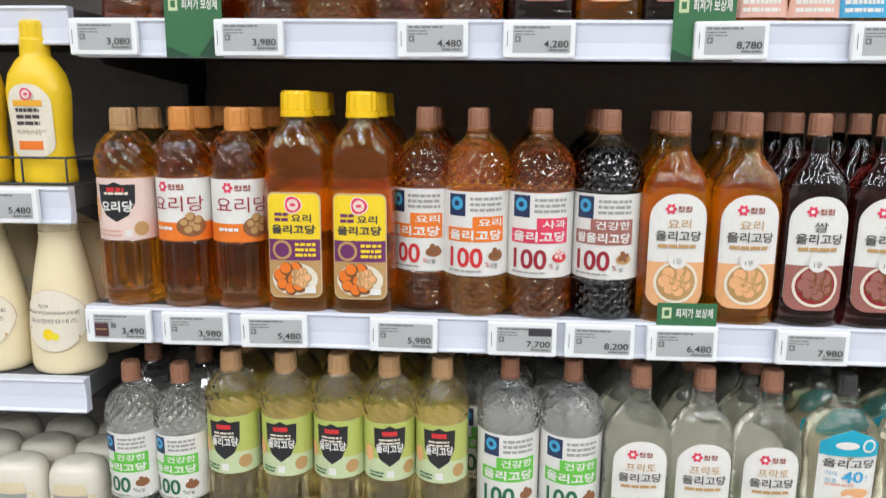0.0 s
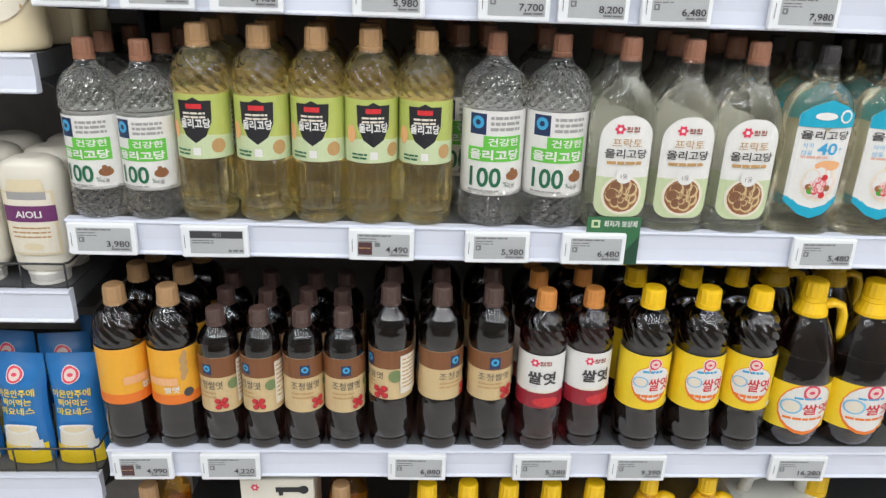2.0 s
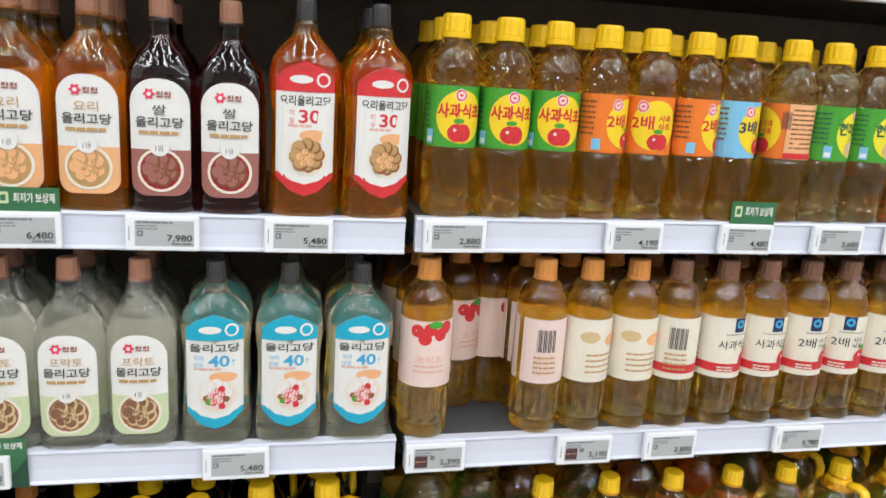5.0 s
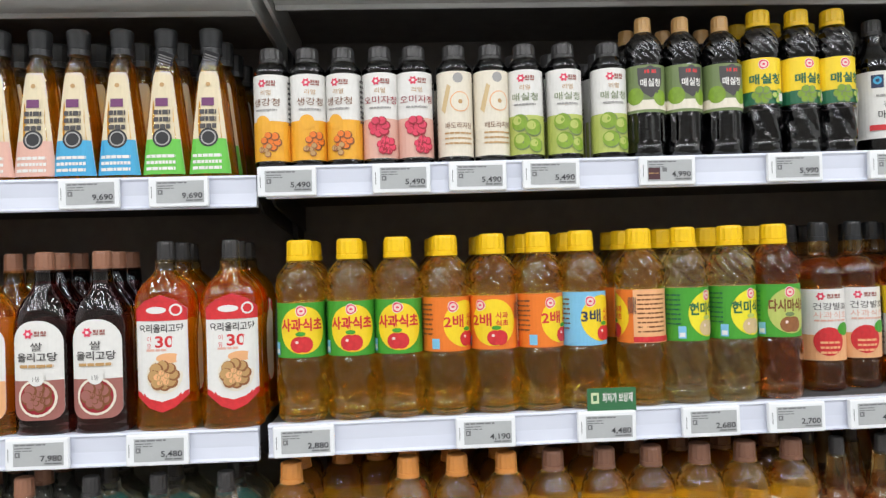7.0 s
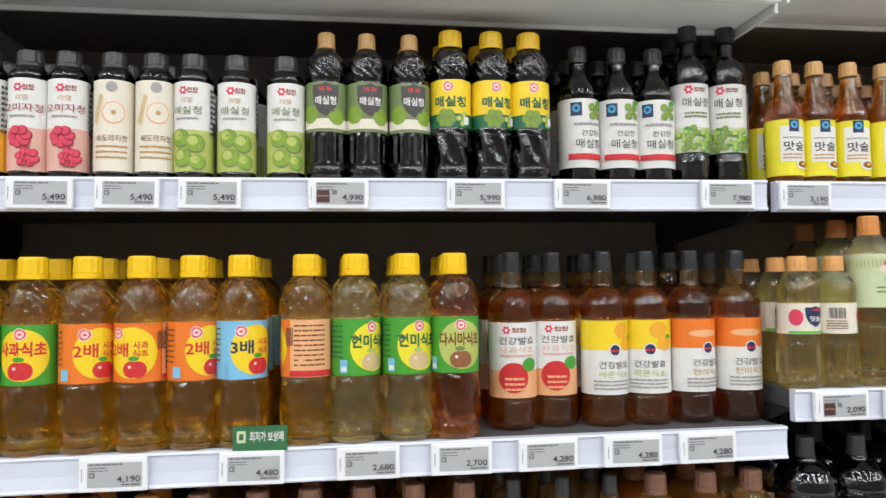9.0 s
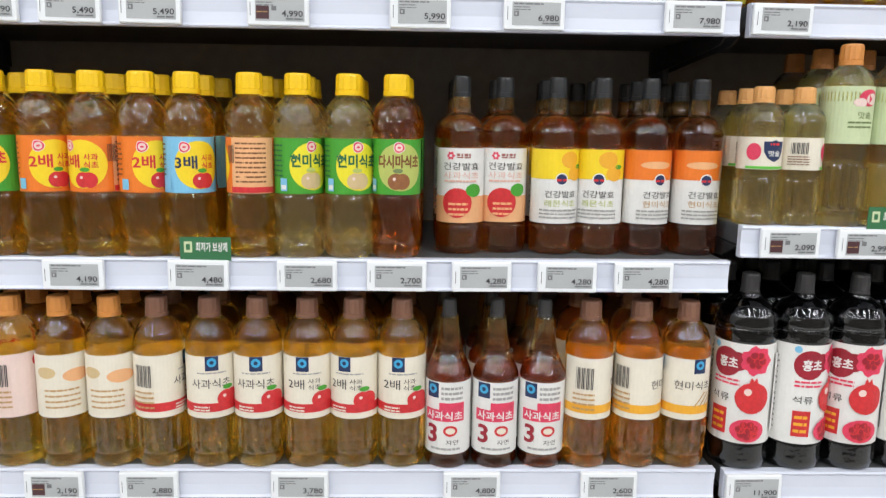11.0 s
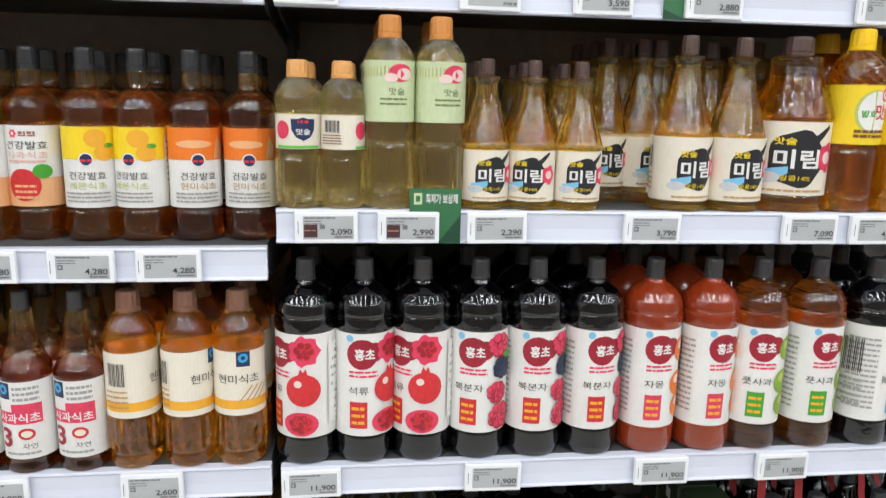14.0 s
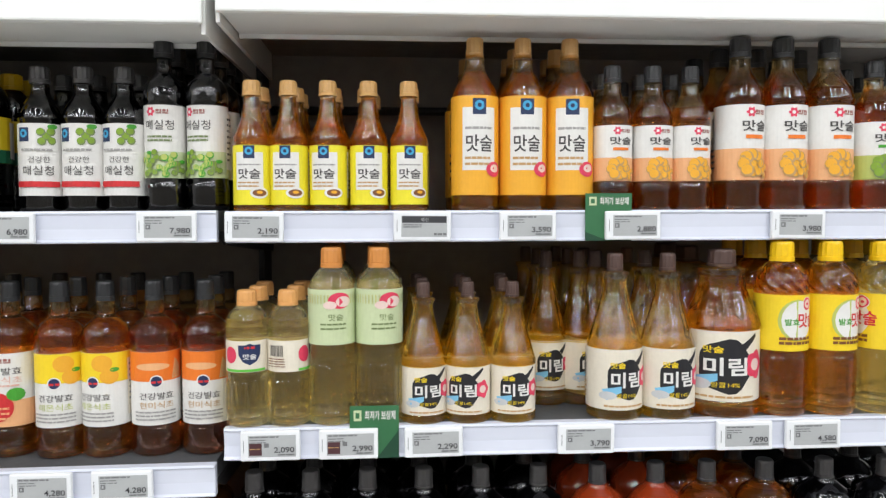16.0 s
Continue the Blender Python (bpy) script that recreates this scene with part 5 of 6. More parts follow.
def proto(key, low):
    if (key, low) in PROTO:
        return PROTO[key, low]
    k = K[key]
    H, w = k["H"], k["W"] / 2
    root = tagged(new(k["name"]), k["label"], k["cat"], "bottles on the shelves")
    child("body", body_mesh("body", k, low), root)
    child("cap", cap_mesh("cap", w * k["capr"], k["capz"] * H, H, k["cap"], k["knurl"], 14 if low else 28, taper=1.12 if key[:2] == "o_" else 0.975), root)
    h = (k["lab"][1] - k["lab"][0]) * H
    base, ink = Sheet(k["W"], h), Sheet(k["W"], h)
    k["design"](base, ink)
    place = wall_place(k)
    lab = child("label", base.mesh("label", place, 0.010 if low else 0.005, 0.0003, 0.0), root, "printed paper label")
    paper = Sheet(k["W"], h)
    paper.polys = [(p[0], p[1], "white", 0) for p in base.polys[:1]]
    child("label_backing", paper.mesh("label_backing", place, 0.010 if low else 0.005, 0.0001, 0.0), lab, "plain white paper back of the label")
    if not low:
        rear = Sheet(k["W"], h)
        rear.polys = [p for p in ink.polys if min(abs(a) for a, b in p[0]) > 0.45 * k["W"] and min(a for a, b in p[0]) * max(a for a, b in p[0]) > 0]
        ink.polys = [p for p in ink.polys if p not in rear.polys]
        child("print", ink.mesh("print", place, 0.006, 0.0006, 0.00007), lab)
        for side, nm in ((-1, "side_print"), (1, "back_print")):
            rear2 = Sheet(k["W"], h)
            rear2.polys = [p for p in rear.polys if p[0][0][0] * side > 0]
            if rear2.polys:
                child(nm, rear2.mesh(nm, place, 0.006, 0.0006, 0.00007), lab)
    else:
        big = Sheet(k["W"], h)
        big.polys = [p for p in ink.polys if len(p[1]) == 1 and max(a for a, b in p[0]) - min(a for a, b in p[0]) > 0.3 * k["W"]][:3]
        if big.polys:
            child("print", big.mesh("print", place, 0.012, 0.0006, 0.00007), lab)
    if k["coll"]:
        handle_parts(root, k, low)
    if key == "o_green" and not low:
        bm = box_bm(-0.011, 0.011, -0.0006, 0.0006, -0.045, 0, 0.0004)
        bm.transform(pose(0.2 * w, -0.62 * w, 0.83 * H, 14, 18, 10))
        nt = part("neck_tag", bm, "ink_black", root, "black paper neck tag")
        sh = Sheet(0.022, 0.045)
        sh.lines(-0.4, 0.4, 0.85, 5, 0.08, 0.03, "grey")
        sh.rect(-0.35, 0.06, 0.35, 0.38, "steel")
        mm = pose(0.2 * w, -0.62 * w, 0.83 * H, 14, 18, 10)
        child("print", sh.mesh("print", lambda u, v, o: tuple(mm @ Vector((u, -0.0007 - o, v - 0.045))), 1.0), nt)
    if key == "blackvin":
        bm = bmesh.new()
        pts = [(0.33, .97), (0.42, .90), (0.46, .84), (0.62, .76), (0.86, .66), (0.98, .58)]
        va = [bm.verts.new((0.18 * w, -q * w - 0.0015, z * H)) for q, z in pts]
        vb = [bm.verts.new((0.18 * w + 0.013, -q * w * 0.97 - 0.0015, z * H)) for q, z in pts]
        vc = [bm.verts.new((v.co.x, v.co.y + 0.0008, v.co.z)) for v in va]
        vd = [bm.verts.new((v.co.x, v.co.y + 0.0008, v.co.z)) for v in vb]
        for i in range(len(pts) - 1):
            bm.faces.new((va[i], va[i + 1], vb[i + 1], vb[i]))
            bm.faces.new((vc[i], vd[i], vd[i + 1], vc[i + 1]))
            bm.faces.new((va[i], vc[i], vc[i + 1], va[i + 1]))
            bm.faces.new((vb[i], vb[i + 1], vd[i + 1], vd[i]))
        part("ribbon", bm, "ink_ribbon", root, "red satin neck ribbon")
    PROTO[key, low] = root
    root["fresh"] = 1
    return root


RND = random.Random(7)


def stand(key, row, x, turn=0.0, back=0.0, rows=2, low=False, jit=True):
    """Stands one bottle at the front of a shelf, with the rows behind it."""
    k = K[key]
    for i in range(rows + 1):
        lo = low or i > 0
        src = proto(key, lo)
        dy = i * (k["D"] + 0.006)
        y = front_of(row) - 0.001 + k["D"] / 2 + back + dy
        if y + k["D"] / 2 > BACK - 0.03:
            break
        j = RND.uniform(-0.006, 0.006) if i else 0.0
        m = pose(x + j, y + (RND.uniform(-0.003, 0.003) if i else 0), deck_at(row, x) + 0.0005, 0, 0, turn + RND.uniform(-7, 7) * (0 if k["panel"] and not i else 1) * (0.4 if not i else 1.6))
        if src.get("fresh"):
            del src["fresh"]
            src.matrix_world = m
        else:
            copy_thing(src, m)


def line(row, *items, rows=2):
    for it in items:
        key, x = it[0], it[1]
        stand(key, row, x, it[2] if len(it) > 2 else 0.0, it[3] if len(it) > 3 else 0.0, rows)


# bay A ------------------------------------------------------------------
line("A3", ("cookpink", 0.097), ("cookwhite", 0.170), ("cookwhite", 0.238, 22), ("panel", 0.312), ("panel", 0.390), ("h_brown", 0.463, -14, .02), ("h_orange", 0.526), ("h_rose", 0.602),
     ("h_mauve", 0.681, -8), ("a_cook", 0.757), ("a_cook", 0.837), ("a_rice", 0.913), ("a_rice", 0.989), ("p30", 1.074), ("p30", 1.162, 12))
line("A2", ("h_small", 0.088), ("h_small", 0.152), ("shield", 0.220, -6), ("shield", 0.290), ("shield", 0.357, -6), ("shield", 0.421, 8), ("shield", 0.487), ("h_clear", 0.532, 10, .085), ("h_clear", 0.571),
     ("h_clear", 0.649), ("a_fructo", 0.729), ("a_fructo", 0.805), ("a_fructo", 0.884), ("p40", 0.971), ("p40", 1.060), ("p40", 1.150))
line("A1", ("wheat", 0.087, 75), ("wheat", 0.155, 8), ("rice_s", 0.216, -25), ("rice_s", 0.272, -35), ("rice_s", 0.328, 12), ("rice_s", 0.383, 10), ("rice_l", 0.446, -60), ("rice_l", 0.514, 40),
     ("rice_l", 0.582, 5), ("ssal", 0.653, -8), ("ssal", 0.719, 10, .008), ("yrice", 0.798, 6), ("yrice", 0.874), ("yrice", 0.946, -12), ("yjug", 1.026), ("yjug", 1.114, 5))
line("A4", ("cookwhite", 0.104, 150), ("cookwhite", 0.159, 170), ("h_brown", 0.283), ("h_orange", 0.353), ("h_brown", 0.433), ("h_rose", 0.512), ("a_rice", 0.599), ("a_cook", 0.673), ("a_rice", 0.746),
     ("o_pink", 0.841), ("o_pink", 0.898), ("o_blue", 0.951), ("o_blue", 1.011), ("o_green", 1.072), ("o_green", 1.135), rows=3)
# bay B ------------------------------------------------------------------
line("B3", ("v_apple", 1.256, 4), ("v_apple", 1.325), ("v_apple", 1.391, -5), ("v_two", 1.458, 38), ("v_two", 1.525, -14), ("v_two", 1.591, 40), ("v_three", 1.652, 30), ("v_two", 1.736, -105),
     ("v_rice", 1.801, 36), ("v_rice", 1.870, 24), ("v_kelp", 1.935, 4), ("f_apple", 2.026, 0, 0.043), ("f_apple", 2.089, 4, 0.055), ("f_lemon", 2.163, 5, 0.043), ("f_lemon", 2.228, -18, 0.043), ("f_rice", 2.297, 14, 0.043),
     ("f_rice", 2.370, 4, 0.043))
line("B4", ("t_ginger", 1.220, -12), ("t_ginger", 1.271, 12), ("t_ginger", 1.322, -16), ("t_omija", 1.374), ("t_omija", 1.423, 5), ("t_pear", 1.481, 6), ("t_pear", 1.534, 14), ("t_plum", 1.584, -8),
     ("t_plum", 1.641), ("t_plum", 1.707), ("m_shield", 1.762, -5), ("m_shield", 1.818), ("m_shield", 1.878, 4), ("m_yellow", 1.937, -6), ("m_yellow", 1.996, 8), ("m_yellow", 2.051, 5),
     ("m_white", 2.136, 12, 0.035), ("m_white", 2.197, 2, 0.035), ("m_white", 2.255, -4, 0.035), ("m_tall", 2.312, 0, 0.035), ("m_tall", 2.373, -22, 0.035), rows=3)
line("B2", ("w_fruit", 1.238), ("w_fruit", 1.300, 30, .09), ("w_fruit", 1.352, 55, .10), ("w_fruit", 1.398, 110), ("w_grain", 1.466, 20), ("w_grain", 1.535, 8), ("w_apple", 1.601, 95),
     ("w_apple", 1.674, 18), ("w_apple", 1.741, 4), ("w_double", 1.811, 6), ("w_double", 1.877, -8), ("w_double", 1.945, 6), ("w_three", 2.012, -10), ("w_three", 2.080, -4), ("w_three", 2.148, -4),
     ("w_brown", 2.214, 95), ("w_brown", 2.287, 60), ("w_brown", 2.355, 4))
line("B1", ("b_apple", 1.273, 0, .10), ("b_apple", 1.358, 0, .10), ("b_green", 1.428), ("b_green", 1.533), ("b_green", 1.638), ("b_orange", 1.740), ("b_orange", 1.836), ("b_jug", 1.938, -75),
     ("b_jug", 2.042), ("b_green", 2.158), ("b_green", 2.255), ("b_green", 2.351))
# bay C ------------------------------------------------------------------
line("C3", ("smallmat", 2.439), ("smallmat", 2.496, 95), ("palemat", 2.557, 0), ("palemat", 2.624, 4), ("mirin_s", 2.687, 8), ("mirin_s", 2.751, -16), ("mirin_s", 2.816, 2), ("mirin_m", 2.884, 4, .09),
     ("mirin_m", 2.937, 28, .09), ("mirin_l", 2.969, 12), ("mirin_l", 3.048, 6), ("mirin_x", 3.137, -14), ("ymat", 3.221, 12), ("ymat", 3.296, 16), ("ymat_p", 3.377, -95), ("ymat_p", 3.462), ("ymat_p", 3.542))
line("C4", ("c_lemon", 2.444), ("c_lemon", 2.496, -4), ("c_lemon", 2.552, -10), ("c_lemon", 2.610), ("c_lemon", 2.668, 3), ("c_amber", 2.765, 4), ("c_amber", 2.836), ("c_amber", 2.906, -4),
     ("c_ginger", 2.969, 8), ("c_ginger", 3.030, 3), ("c_ginger", 3.087, 6), ("c_ginger_l", 3.166, 8), ("c_ginger_l", 3.233, 6), ("c_ginger_l", 3.305, 2), ("c_lime", 3.374), ("c_lime", 3.446), ("c_lime", 3.525))
line("C2", ("r_pome", 2.445, -40), ("r_pome", 2.525, 12), ("r_pome", 2.606, -36), ("r_berry", 2.687, 0), ("r_berry", 2.770, 10), ("r_berry", 2.855, 22), ("r_grape", 2.943, 14), ("r_grape", 3.031, 26),
     ("r_apple", 3.109, 4), ("r_apple", 3.198, 14), ("r_blue", 3.291, 60), ("r_blue", 3.388), ("r_blue", 3.479))
line("C1", ("d_grape", 2.466), ("d_orange", 2.542), ("d_peach", 2.614), ("s_pome", 2.688, 14), ("s_berry", 2.767, -16), ("s_berry", 2.837, 30), ("s_blue", 2.909, 24), ("blackvin", 3.158, 0), ("blackvin", 3.230), ("blackvin", 3.338),
     ("blackvin", 3.42))

# price tags -------------------------------------------------------------
TAG = {}


def tag_sheet(price, style):
    s = Sheet(0.081, 0.0415)
    s.rect(-0.365, 0.14, 0.43, 0.86, "screen")
    if style == "sold":
        s.rect(-0.355, 0.62, 0.42, 0.84, "tagblack")
        s.text("예신", 0.04, 0.73, 0.13, "tagpale", 0.0)
        s.lines(-0.33, 0.0, 0.53, 2, 0.07, 0.035, "fine")
        s.lines(0.2, 0.42, 0.20, 1, 0.05, 0.07, "fine")
    else:
        s.lines(-0.34, 0.16, 0.78, 1, 0.08, 0.05, "fine")
        s.lines(-0.34, -0.05, 0.69, 2, 0.08, 0.03, "fine")
        if style == "badge":
            s.rect(-0.35, 0.20, -0.14, 0.60, "tagred")
            s.rect(-0.10, 0.46, -0.02, 0.60, "fine")
            s.lines(-0.34, -0.15, 0.40, 1, 0.05, 0.03, "badgeline")
        else:
            s.rect(-0.335, 0.42, -0.255, 0.58, "fine")
            s.rect(-0.315, 0.46, -0.285, 0.54, "screen")
        if price:
            s.text(price, 0.405 - 0.034 * len(price), 0.36, 0.215, "tagink", 0.012, wide=0.068 * len(price))
        s.lines(0.13, 0.41, 0.19, 1, 0.05, 0.045, "fine")
        if style == "split":
            s.rect(0.09, 0.62, 0.42, 0.84, "tagblack")
    s.rect(-0.445, 0.3, -0.435, 0.7, "fine")
    return s


for nm, src in (("screen", "tag_screen"), ("fine", "tag_fine"), ("tagink", "tag_ink"), ("tagred", "tag_red"), ("tagblack", "tag_ink"), ("tagpale", "tag_screen"), ("badgeline", "ink_tan")):
    MATS["ink_" + nm] = MATS[src]
CASE = box_bm(-0.0405, 0.0405, -0.0085, 0.0, 0, 0.0415, 0.0022)
CASE_ME = bpy.data.meshes.new("casing")
CASE.to_mesh(CASE_ME)
CASE.free()
CASE_ME.materials.append(MATS["tag_white"])


def tags(row, *items):
    """Electronic price tags hooked over the price rail: place of the left edge, price and what else shows."""
    for it in items:
        x, price = it[0], it[1]
        style = it[2] if len(it) > 2 else ""
        key = (price, style)
        if key not in TAG:
            TAG[key] = tag_sheet(price, style).mesh("screen_print", lambda u, v, o: (u, -0.0085 - o, v), 1.0, 0.0003, 0.00012)
        root = tagged(new("price_tag"), f"white electronic shelf tag showing {price}" if price else "white electronic shelf tag with faint writing", "price tag", "price tags on the rails")
        root.matrix_world = pose(x + 0.0405, front_of(row) - 0.0036, deck_at(row, x + 0.04) - 0.0005 - 0.0415, RND.uniform(-1.2, 0.6), RND.uniform(-0.5, 0.5), RND.uniform(-0.8, 0.8))
        child("casing", CASE_ME, root)
        child("screen", TAG[key], root, "grey display with dark figures")


tags("A4", (0.047, "3,080"), (0.220, "3,980"), (0.433, "4,480"), (0.553, "4,280"), (0.765, "8,780"), (.935, "9,690"), (1.055, "9,690"))
tags("A3", (0.054, "3,490", "badge"), (0.149, "3,980"), (0.246, "5,480"), (0.402, "5,980"), (0.542, "7,700", "split"), (0.632, "8,200"), (0.727, "6,480"), (0.874, "7,980"), (1.028, "5,480"))
tags("A2", (0.056, "3,980"), (0.191, "", "sold"), (0.394, "4,490", "badge"), (0.538, "5,980"), (0.659, "6,480"), (0.956, "5,480"))
tags("A1", (0.069, "4,990", "badge"), (0.187, "4,220"), (0.443, "6,880"), (0.618, "5,280"), (0.754, "9,390"), (0.986, "16,280"))
tags("B4", (1.202, "5,490"), (1.360, "5,490"), (1.467, "5,490"), (1.571, "5,490"), (1.738, "4,990", "badge"), (1.925, "5,990"), (2.076, "6,980"), (2.292, "7,980"))
tags("B3", (1.220, "2,880"), (1.464, "4,190"), (1.630, "4,480"), (1.776, "2,680"), (1.897, "2,700"), (2.013, "4,280"), (2.130, "4,280"), (2.236, "4,280"))
tags("B2", (1.211, "2,390", "badge"), (1.422, "2,190", "badge"), (1.553, "2,880"), (1.763, "3,780"), (2.006, "4,800"), (2.202, "2,600"))
tags("C4", (2.411, "2,190"), (2.645, "", "sold"), (2.796, "3,590"), (2.949, "2,880"), (3.196, "3,980"))
tags("C3", (2.435, "2,090", "badge"), (2.541, "2,990", "badge"), (2.659, "2,290"), (2.874, "3,790"), (3.105, "7,090"), (3.207, "4,580"))
tags("C2", (2.412, "11,900"), (2.665, "11,900"), (2.914, "11,900"), (3.102, "11,900"))
tags("Z3", (-.075, "5,480"),)

# green price promise cards ---------------------------------------------
MATS["ink_cardgreen"], MATS["ink_carddark"] = MATS["card_green"], MATS["card_dark"]


def promo(row, x, down=True, w=0.068, up=0.030):
    """A green card slotted behind the rail, standing a little above it and hanging over its face."""
    h = up + (RAIL_H if down else 0.002)
    s = Sheet(w, h)
    v0 = 1 - up / h
    s.rect(-0.5, 0, 0.5, 1, "cardgreen")
    s.poly([(-.5, 0), (.0, 0), (-.5, .3 * v0)], "carddark")
    if down:
        s.poly([(.05, 0.0), (.5, 0.0), (.5, v0 * .9), (.3, v0 * .5)], "carddark")
    s.rect(-0.42, v0 + 0.3 * (1 - v0), -0.26, v0 + 0.8 * (1 - v0), "palegreen")
    s.rect(-0.38, v0 + 0.42 * (1 - v0), -0.30, v0 + 0.68 * (1 - v0), "cardgreen")
    s.text("최저가 보상제", 0.12, v0 + 0.56 * (1 - v0), 0.44 * (1 - v0), "white", 0.02, wide=0.62)
    z = deck_at(row, x + w / 2) + up - h
    root = tagged(new("promotion_card"), "green price promise card slotted into the shelf rail", "sign", "green cards on the rails")
    root.location = (x + w / 2, front_of(row) - 0.0042, z)
    part("card", box_bm(-w / 2, w / 2, 0.0, 0.0009, 0, h), "card_green", root)
    child("print", s.mesh("print", lambda u, v, o: (u, -o, v), 1.0, 0.0002, 0.00008), root)


promo("A4", .160)
promo("A4", .742)
promo("A3", .738, down=False, up=0.026)
promo("A2", .690, up=0.020)
promo("B3", 1.646, down=False)
promo("C3", 2.583)
promo("C4", 2.921, up=0.025)
promo("B1", 1.214)

# sauces in the next bay -------------------------------------------------
WIRE_M = "wire_black"


def fence(row, x0, x1, h=0.035, step=0.055):
    """A low wire guard along a shelf's edge: two long wires and upright ones."""
    root = tagged(new("wire_guard"), "low black wire guard along the shelf edge", "wire guard", "wire guards on the shelves")
    root.location = (x0, front_of(row) + 0.006, ENDS[row][0])
    w = x1 - x0
    part("top_wire", tube_bm([(0, 0, h), (w - 0.006, 0, h), (w, 0.006, h), (w, 0.16, h)], 0.0016, 6), WIRE_M, root)
    part("bottom_wire", tube_bm([(0, 0, 0.004), (w - 0.006, 0, 0.004), (w, 0.006, 0.004), (w, 0.16, 0.004)], 0.0016, 6), WIRE_M, root)
    for i in range(int(w / step) + 1):
        xa = w - 0.004 - i * step
        part("upright_wire", tube_bm([(xa, 0, 0.002), (xa, 0, h + 0.001)], 0.0014, 6), WIRE_M, root)


fence("Z3", -0.9, 0.040)
fence("Z1", -0.9, 0.040)
fence("Z0", -0.9, 0.040, 0.04)

MUSTARD = [(0, .86), (.01, .96), (.04, 1), (.12, .96), (.30, .90), (.48, .98), (.58, 1), (.68, .88), (.76, .62), (.79, .46), (.9, .44)]
MAYO = [(0, .80), (.012, .93), (.05, 1), (.20, .99), (.42, .90), (.55, .80), (.70, .66), (.80, .56), (.86, .5), (.9, .48)]
AIOLI = [(0.10, .62), (.12, .80), (.18, .93), (.35, .98), (.60, 1), (.80, 1), (.90, .95), (.96, .84), (.99, .6), (1, .4)]
K["mustard"] = kind("mustard_bottle", "yellow mustard squeeze bottle with round cream label", .195, .074, MUSTARD, "mustard_plastic", "mustard_plastic", (.18, .62), d_mustard, D=.052, n=2.4, panel=True, capr=.40,
                    capz=.80, fill=2, air="mustard_plastic")
K["mayo"] = kind("mayonnaise_bottle", "cream mayonnaise squeeze bottle with round printed seal", .205, .092, MAYO, "mayo_plastic", "mayo_plastic", (.14, .56), d_mayo, D=.070, n=2.2, panel=True, capr=.50, capz=.86, fill=2, air="mayo_plastic")
K["aioli"] = kind("sauce_bottle", "white upside-down sauce squeeze bottle with cream label", .165, .078, AIOLI, "jar_white", "jar_white", (.26, .86), d_aioli, D=.055, n=2.4, panel=True, capr=.52, capz=0.0, fill=2, air="jar_white")


def cap_below(root, k):
    """The sauce bottle stands on its broad cap."""
    for o in root.children:
        if o.name.startswith("cap"):
            o.data = cap_mesh("cap", k["W"] * 0.31, 0.0, 0.115 * k["H"], "cap_white", 0.01, 24, taper=1.08, lip=False)


for lo in (False, True):
    cap_below(proto("aioli", lo), K["aioli"])
line("Z3", ("mustard", -.008, 0, .012), ("mustard", -.092, 0, .012), ("mustard", -.18, 0, .012), rows=0)
line("Z2", ("mayo", -.003, 0, .012), ("mayo", .005, 0, .10), ("mayo", -.10, 0, .012), ("mayo", -.20, 0, .012), rows=1)
line("Z1", ("aioli", .0, 0, .015), ("aioli", -.083, 0, .015), ("aioli", -.166, 0, .015), rows=2)


def bag_mesh():
    """A soft, filled pouch with a crimped top and a bulging belly."""
    nu, nv, w, h = 14, 18, 0.068, 0.165
    verts, faces = [], []
    for side in (-1, 1):
        for j in range(nv + 1):
            v = j / nv
            for i in range(nu + 1):
                u = i / nu * 2 - 1
                belly = (1 - u * u) ** 0.6 * min(1.0, 5 * (1 - v)) * (0.55 + 0.45 * min(1, 4 * v)) * (1 - 0.45 * v)
                dent = noise.noise((u * 2.3, v * 5, side * 3.0)) * 0.0025
                verts.append((u * w / 2 * (1 + 0.04 * math.sin(9 * v)), side * (0.026 * belly + dent * belly + 0.0006), v * h))
    row_n = nu + 1
    off = (nv + 1) * row_n
    for j in range(nv):
        for i in range(nu):
            a = j * row_n + i
            faces.append((a, a + 1, a + row_n + 1, a + row_n))
            faces.append((off + a, off + a + row_n, off + a + row_n + 1, off + a + 1))
    return mesh_from("pouch", verts, faces, ("bag_blue",), smooth=True)


def bag_print():
    w, h = 0.068, 0.165
    s = Sheet(w, h)
    mark_round(s, 0.0, 0.84, 0.16)
    s.text("아몬안주에", -0.02, 0.68, 0.07, "yellow", 0.02, wide=0.74)
    s.text("찍어먹는", 0.0, 0.60, 0.065, "yellow", 0.02, wide=0.58)
    s.text("마요네스", 0.0, 0.52, 0.065, "yellow", 0.02, wide=0.66)
    s.rect(-0.46, 0.0, 0.46, 0.20, "yellow")
    s.poly([(-.36, .18), (.36, .18), (.32, .34), (-.32, .34)], "ivory")
    s.disc(0.0, 0.36, 0.34, "white", squash=0.32)
    s.disc(0.0, 0.36, 0.24, "cream", squash=0.3)
    s.rect(0.2, 0.14, 0.4, 0.24, "white")

    def place(u, v, o):
        x = min(0.98, abs(2 * u / w))
        q = v / h
        belly = (1 - x * x) ** 0.6 * min(1.0, 5 * (1 - q)) * (0.55 + 0.45 * min(1, 4 * q)) * (1 - 0.45 * q)
        return (u, -0.0268 * belly - 0.0022 - o, v)
    return s.mesh("print", place, 0.004)


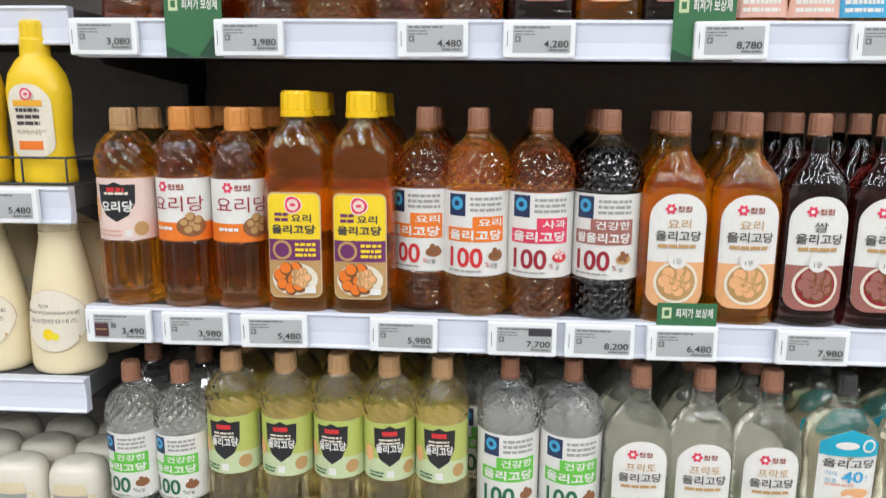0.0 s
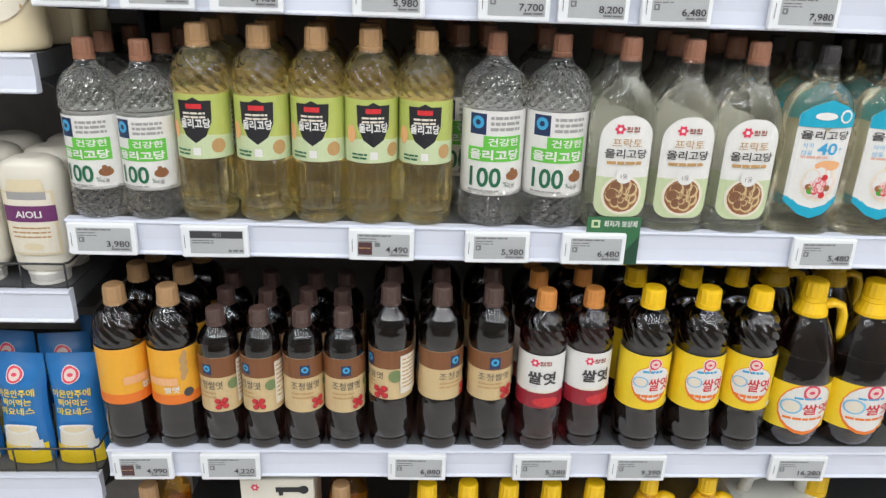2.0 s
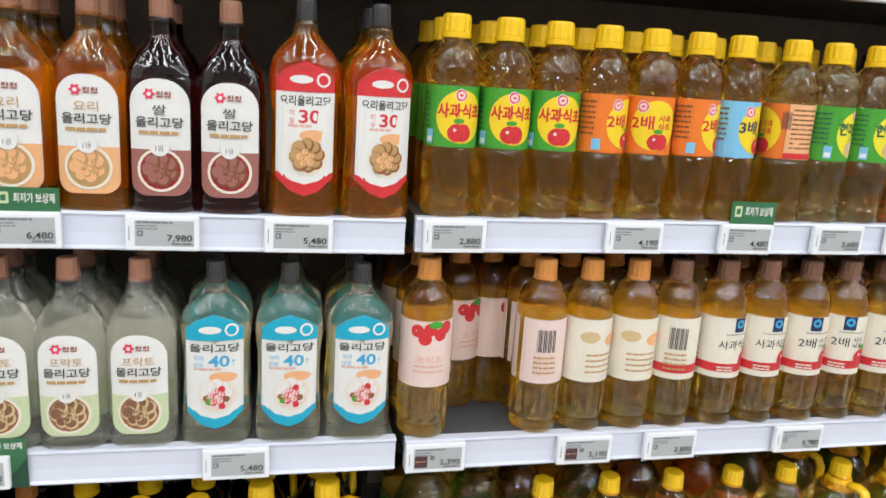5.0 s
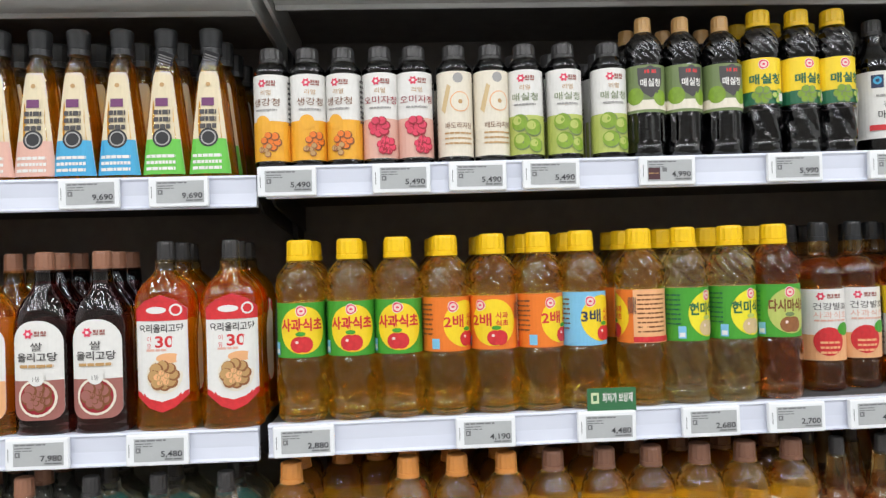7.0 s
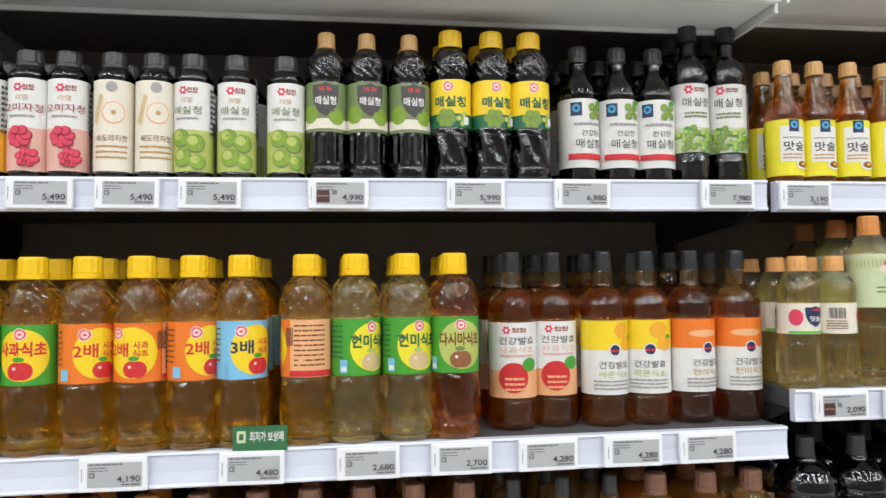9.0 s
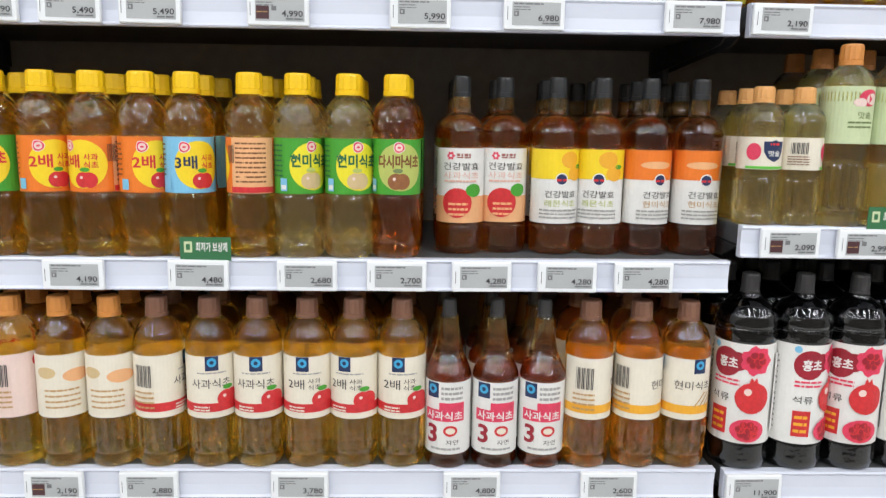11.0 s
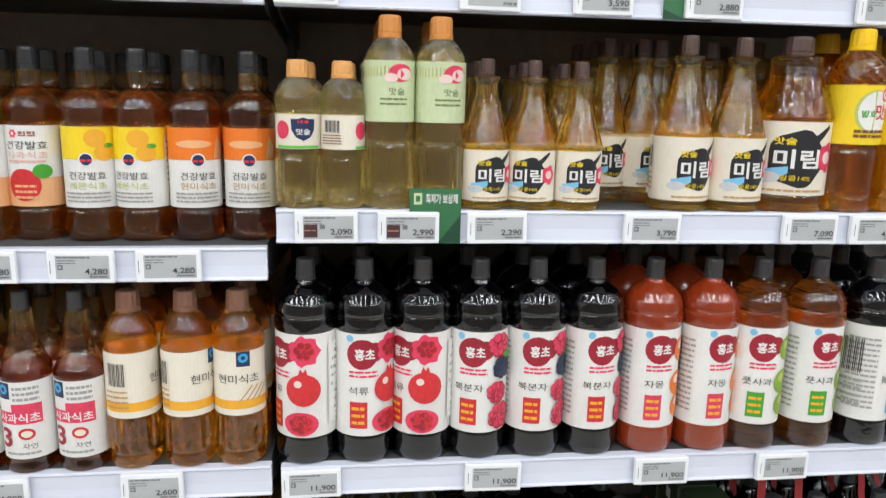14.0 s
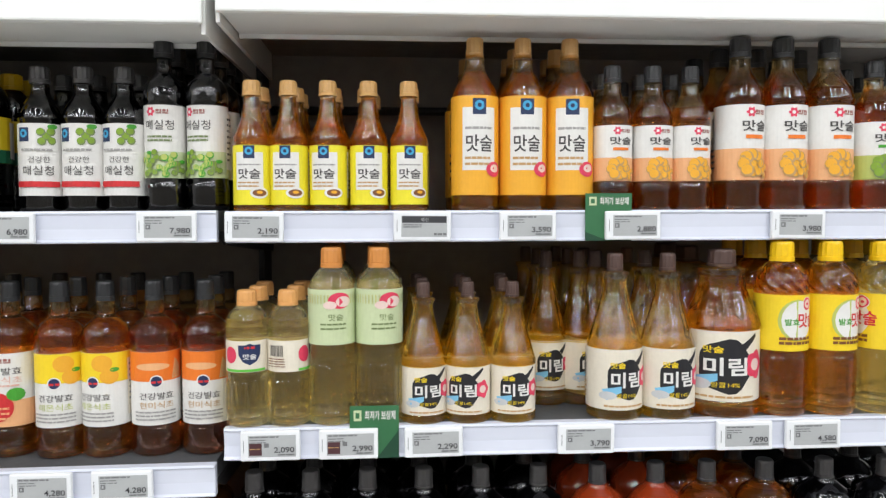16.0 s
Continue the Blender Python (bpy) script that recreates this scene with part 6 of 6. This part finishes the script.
bag = tagged(new("sauce_pouch"), "blue and yellow plastic mayonnaise pouch standing upright", "pouch", "pouches behind the wire guard")
child("pouch", bag_mesh(), bag)
child("print", bag_print(), bag)
zb = ENDS["Z0"][0] + 0.0005
bag.matrix_world = pose(0.006, front_of("Z0") + 0.042, zb, -4, 0, 3)
for bx, by, rz in ((-0.068, 0.042, -4), (-0.145, 0.045, 5), (-0.03, 0.10, 8), (-0.11, 0.105, -6), (0.004, 0.155, 0)):
    copy_thing(bag, pose(bx, front_of("Z0") + by, zb, -4, 0, rz))

# below bay A ------------------------------------------------------------
K["low_clear"] = dict(K["b_apple"], H=.275, W=.062, D=.062, prof=ROUND, lab=(.3, .62), liq="liq_straw", capr=.46, name="vinegar_bottle", label="pale vinegar bottle with green label, yellow cap")
K["low_jug"] = dict(K["b_jug"], H=.278, W=.085, D=.085, liq="liq_straw")
K["low_tan"] = dict(K["cookpink"], H=.272, W=.062, D=.062)
line("A0", ("low_tan", .10), ("low_tan", .375), ("low_clear", .500), ("low_clear", .560), ("low_clear", .620), ("low_clear", .683), ("low_clear", .747), ("low_jug", .833), ("low_jug", .921), rows=1)

jug = tagged(new("liquid_canister"), "white plastic canister with moulded handle and yellow cap", "canister")
jug.location = (1.045, 0.055, ENDS["A0"][0] + 0.0005)
bm = box_bm(-0.075, 0.075, -0.055, 0.055, 0, 0.225, 0.018)
part("body", bm, "jug_white", jug)
part("handle", tube_bm([(-0.05, 0, 0.215), (-0.045, 0, 0.25), (-0.02, 0, 0.262), (0.02, 0, 0.262), (0.04, 0, 0.25), (0.045, 0, 0.215)], 0.011, 10), "jug_white", jug, "white moulded handle")
cp = child("cap", cap_mesh("cap", 0.02, 0.222, 0.262, "cap_yellow", 0.03, 24), jug, "yellow ribbed cap")
cp.location.x = 0.062

carton = tagged(new("carton"), "plain white carton printed with a dark tool outline", "box")
carton.location = (0.285, 0.04, ENDS["A0"][0] + 0.0005)
part("carton_body", box_bm(-0.052, 0.052, -0.04, 0.04, 0, 0.287, 0.0015), "jar_white", carton)
s = Sheet(0.104, 0.287)
s.rect(-0.02, 0.925, 0.40, 0.955, "black")
s.disc(0.36, 0.94, 0.07, "black", n=12)
s.rect(0.02, 0.905, 0.08, 0.93, "black")
mark_flower(s, -0.30, 0.955, 0.05)
s.lines(-0.45, 0.4, 0.85, 3, 0.03, 0.012, "grey")
child("print", s.mesh("print", lambda u, v, o: (u, -0.0402 - o, v), 1.0), carton)

# gift box and ribbons in bay C ------------------------------------------
gift = tagged(new("gift_box"), "dark green persimmon vinegar gift box with gold lettering", "box")
gift.matrix_world = pose(3.072, front_of("C1") + 0.062, ENDS["C1"][0] + 0.0005, 0, 0, -3)
part("carton_body", box_bm(-0.033, 0.033, -0.036, 0.036, 0, 0.208, 0.0015), "ink_boxgreen", gift)
s = Sheet(0.066, 0.208)
s.rect(-0.08, 0.78, 0.18, 0.89, "white")
s.disc(0.05, 0.84, 0.08, "blue", n=14)
s.disc(0.05, 0.84, 0.035, "white", n=8)
s.text("감식초", 0.05, 0.62, 0.075, "tan", 0.01, wide=0.56)
s.lines(-0.16, 0.24, 0.70, 1, 0.03, 0.012, "orange")
s.disc(0.02, 0.42, 0.15, "orange", squash=0.85)
s.disc(0.20, 0.43, 0.14, "orange", squash=0.85)
s.disc(0.22, 0.49, 0.08, "green", squash=0.5, lobes=4, depth=.3)
s.disc(0.1, 0.30, 0.09, "nut")
s.lines(-0.2, 0.3, 0.16, 3, 0.03, 0.01, "tan")
child("print", s.mesh("print", lambda u, v, o: (u, -0.0362 - o, v), 1.0), gift)
side = Sheet(0.072, 0.208)
side.rect(-0.12, 0.80, 0.12, 0.89, "white")
side.disc(0, 0.55, 0.10, "red")
side.lines(-0.3, 0.3, 0.4, 4, 0.05, 0.012, "tan")
child("side_print", side.mesh("side_print", lambda u, v, o: (-0.0332 - o, -u, v), 1.0), gift)
for dy in (0.08, 0.16):
    copy_thing(gift, pose(3.072, front_of("C1") + 0.062 + dy, ENDS["C1"][0] + 0.0005, 0, 0, -2))
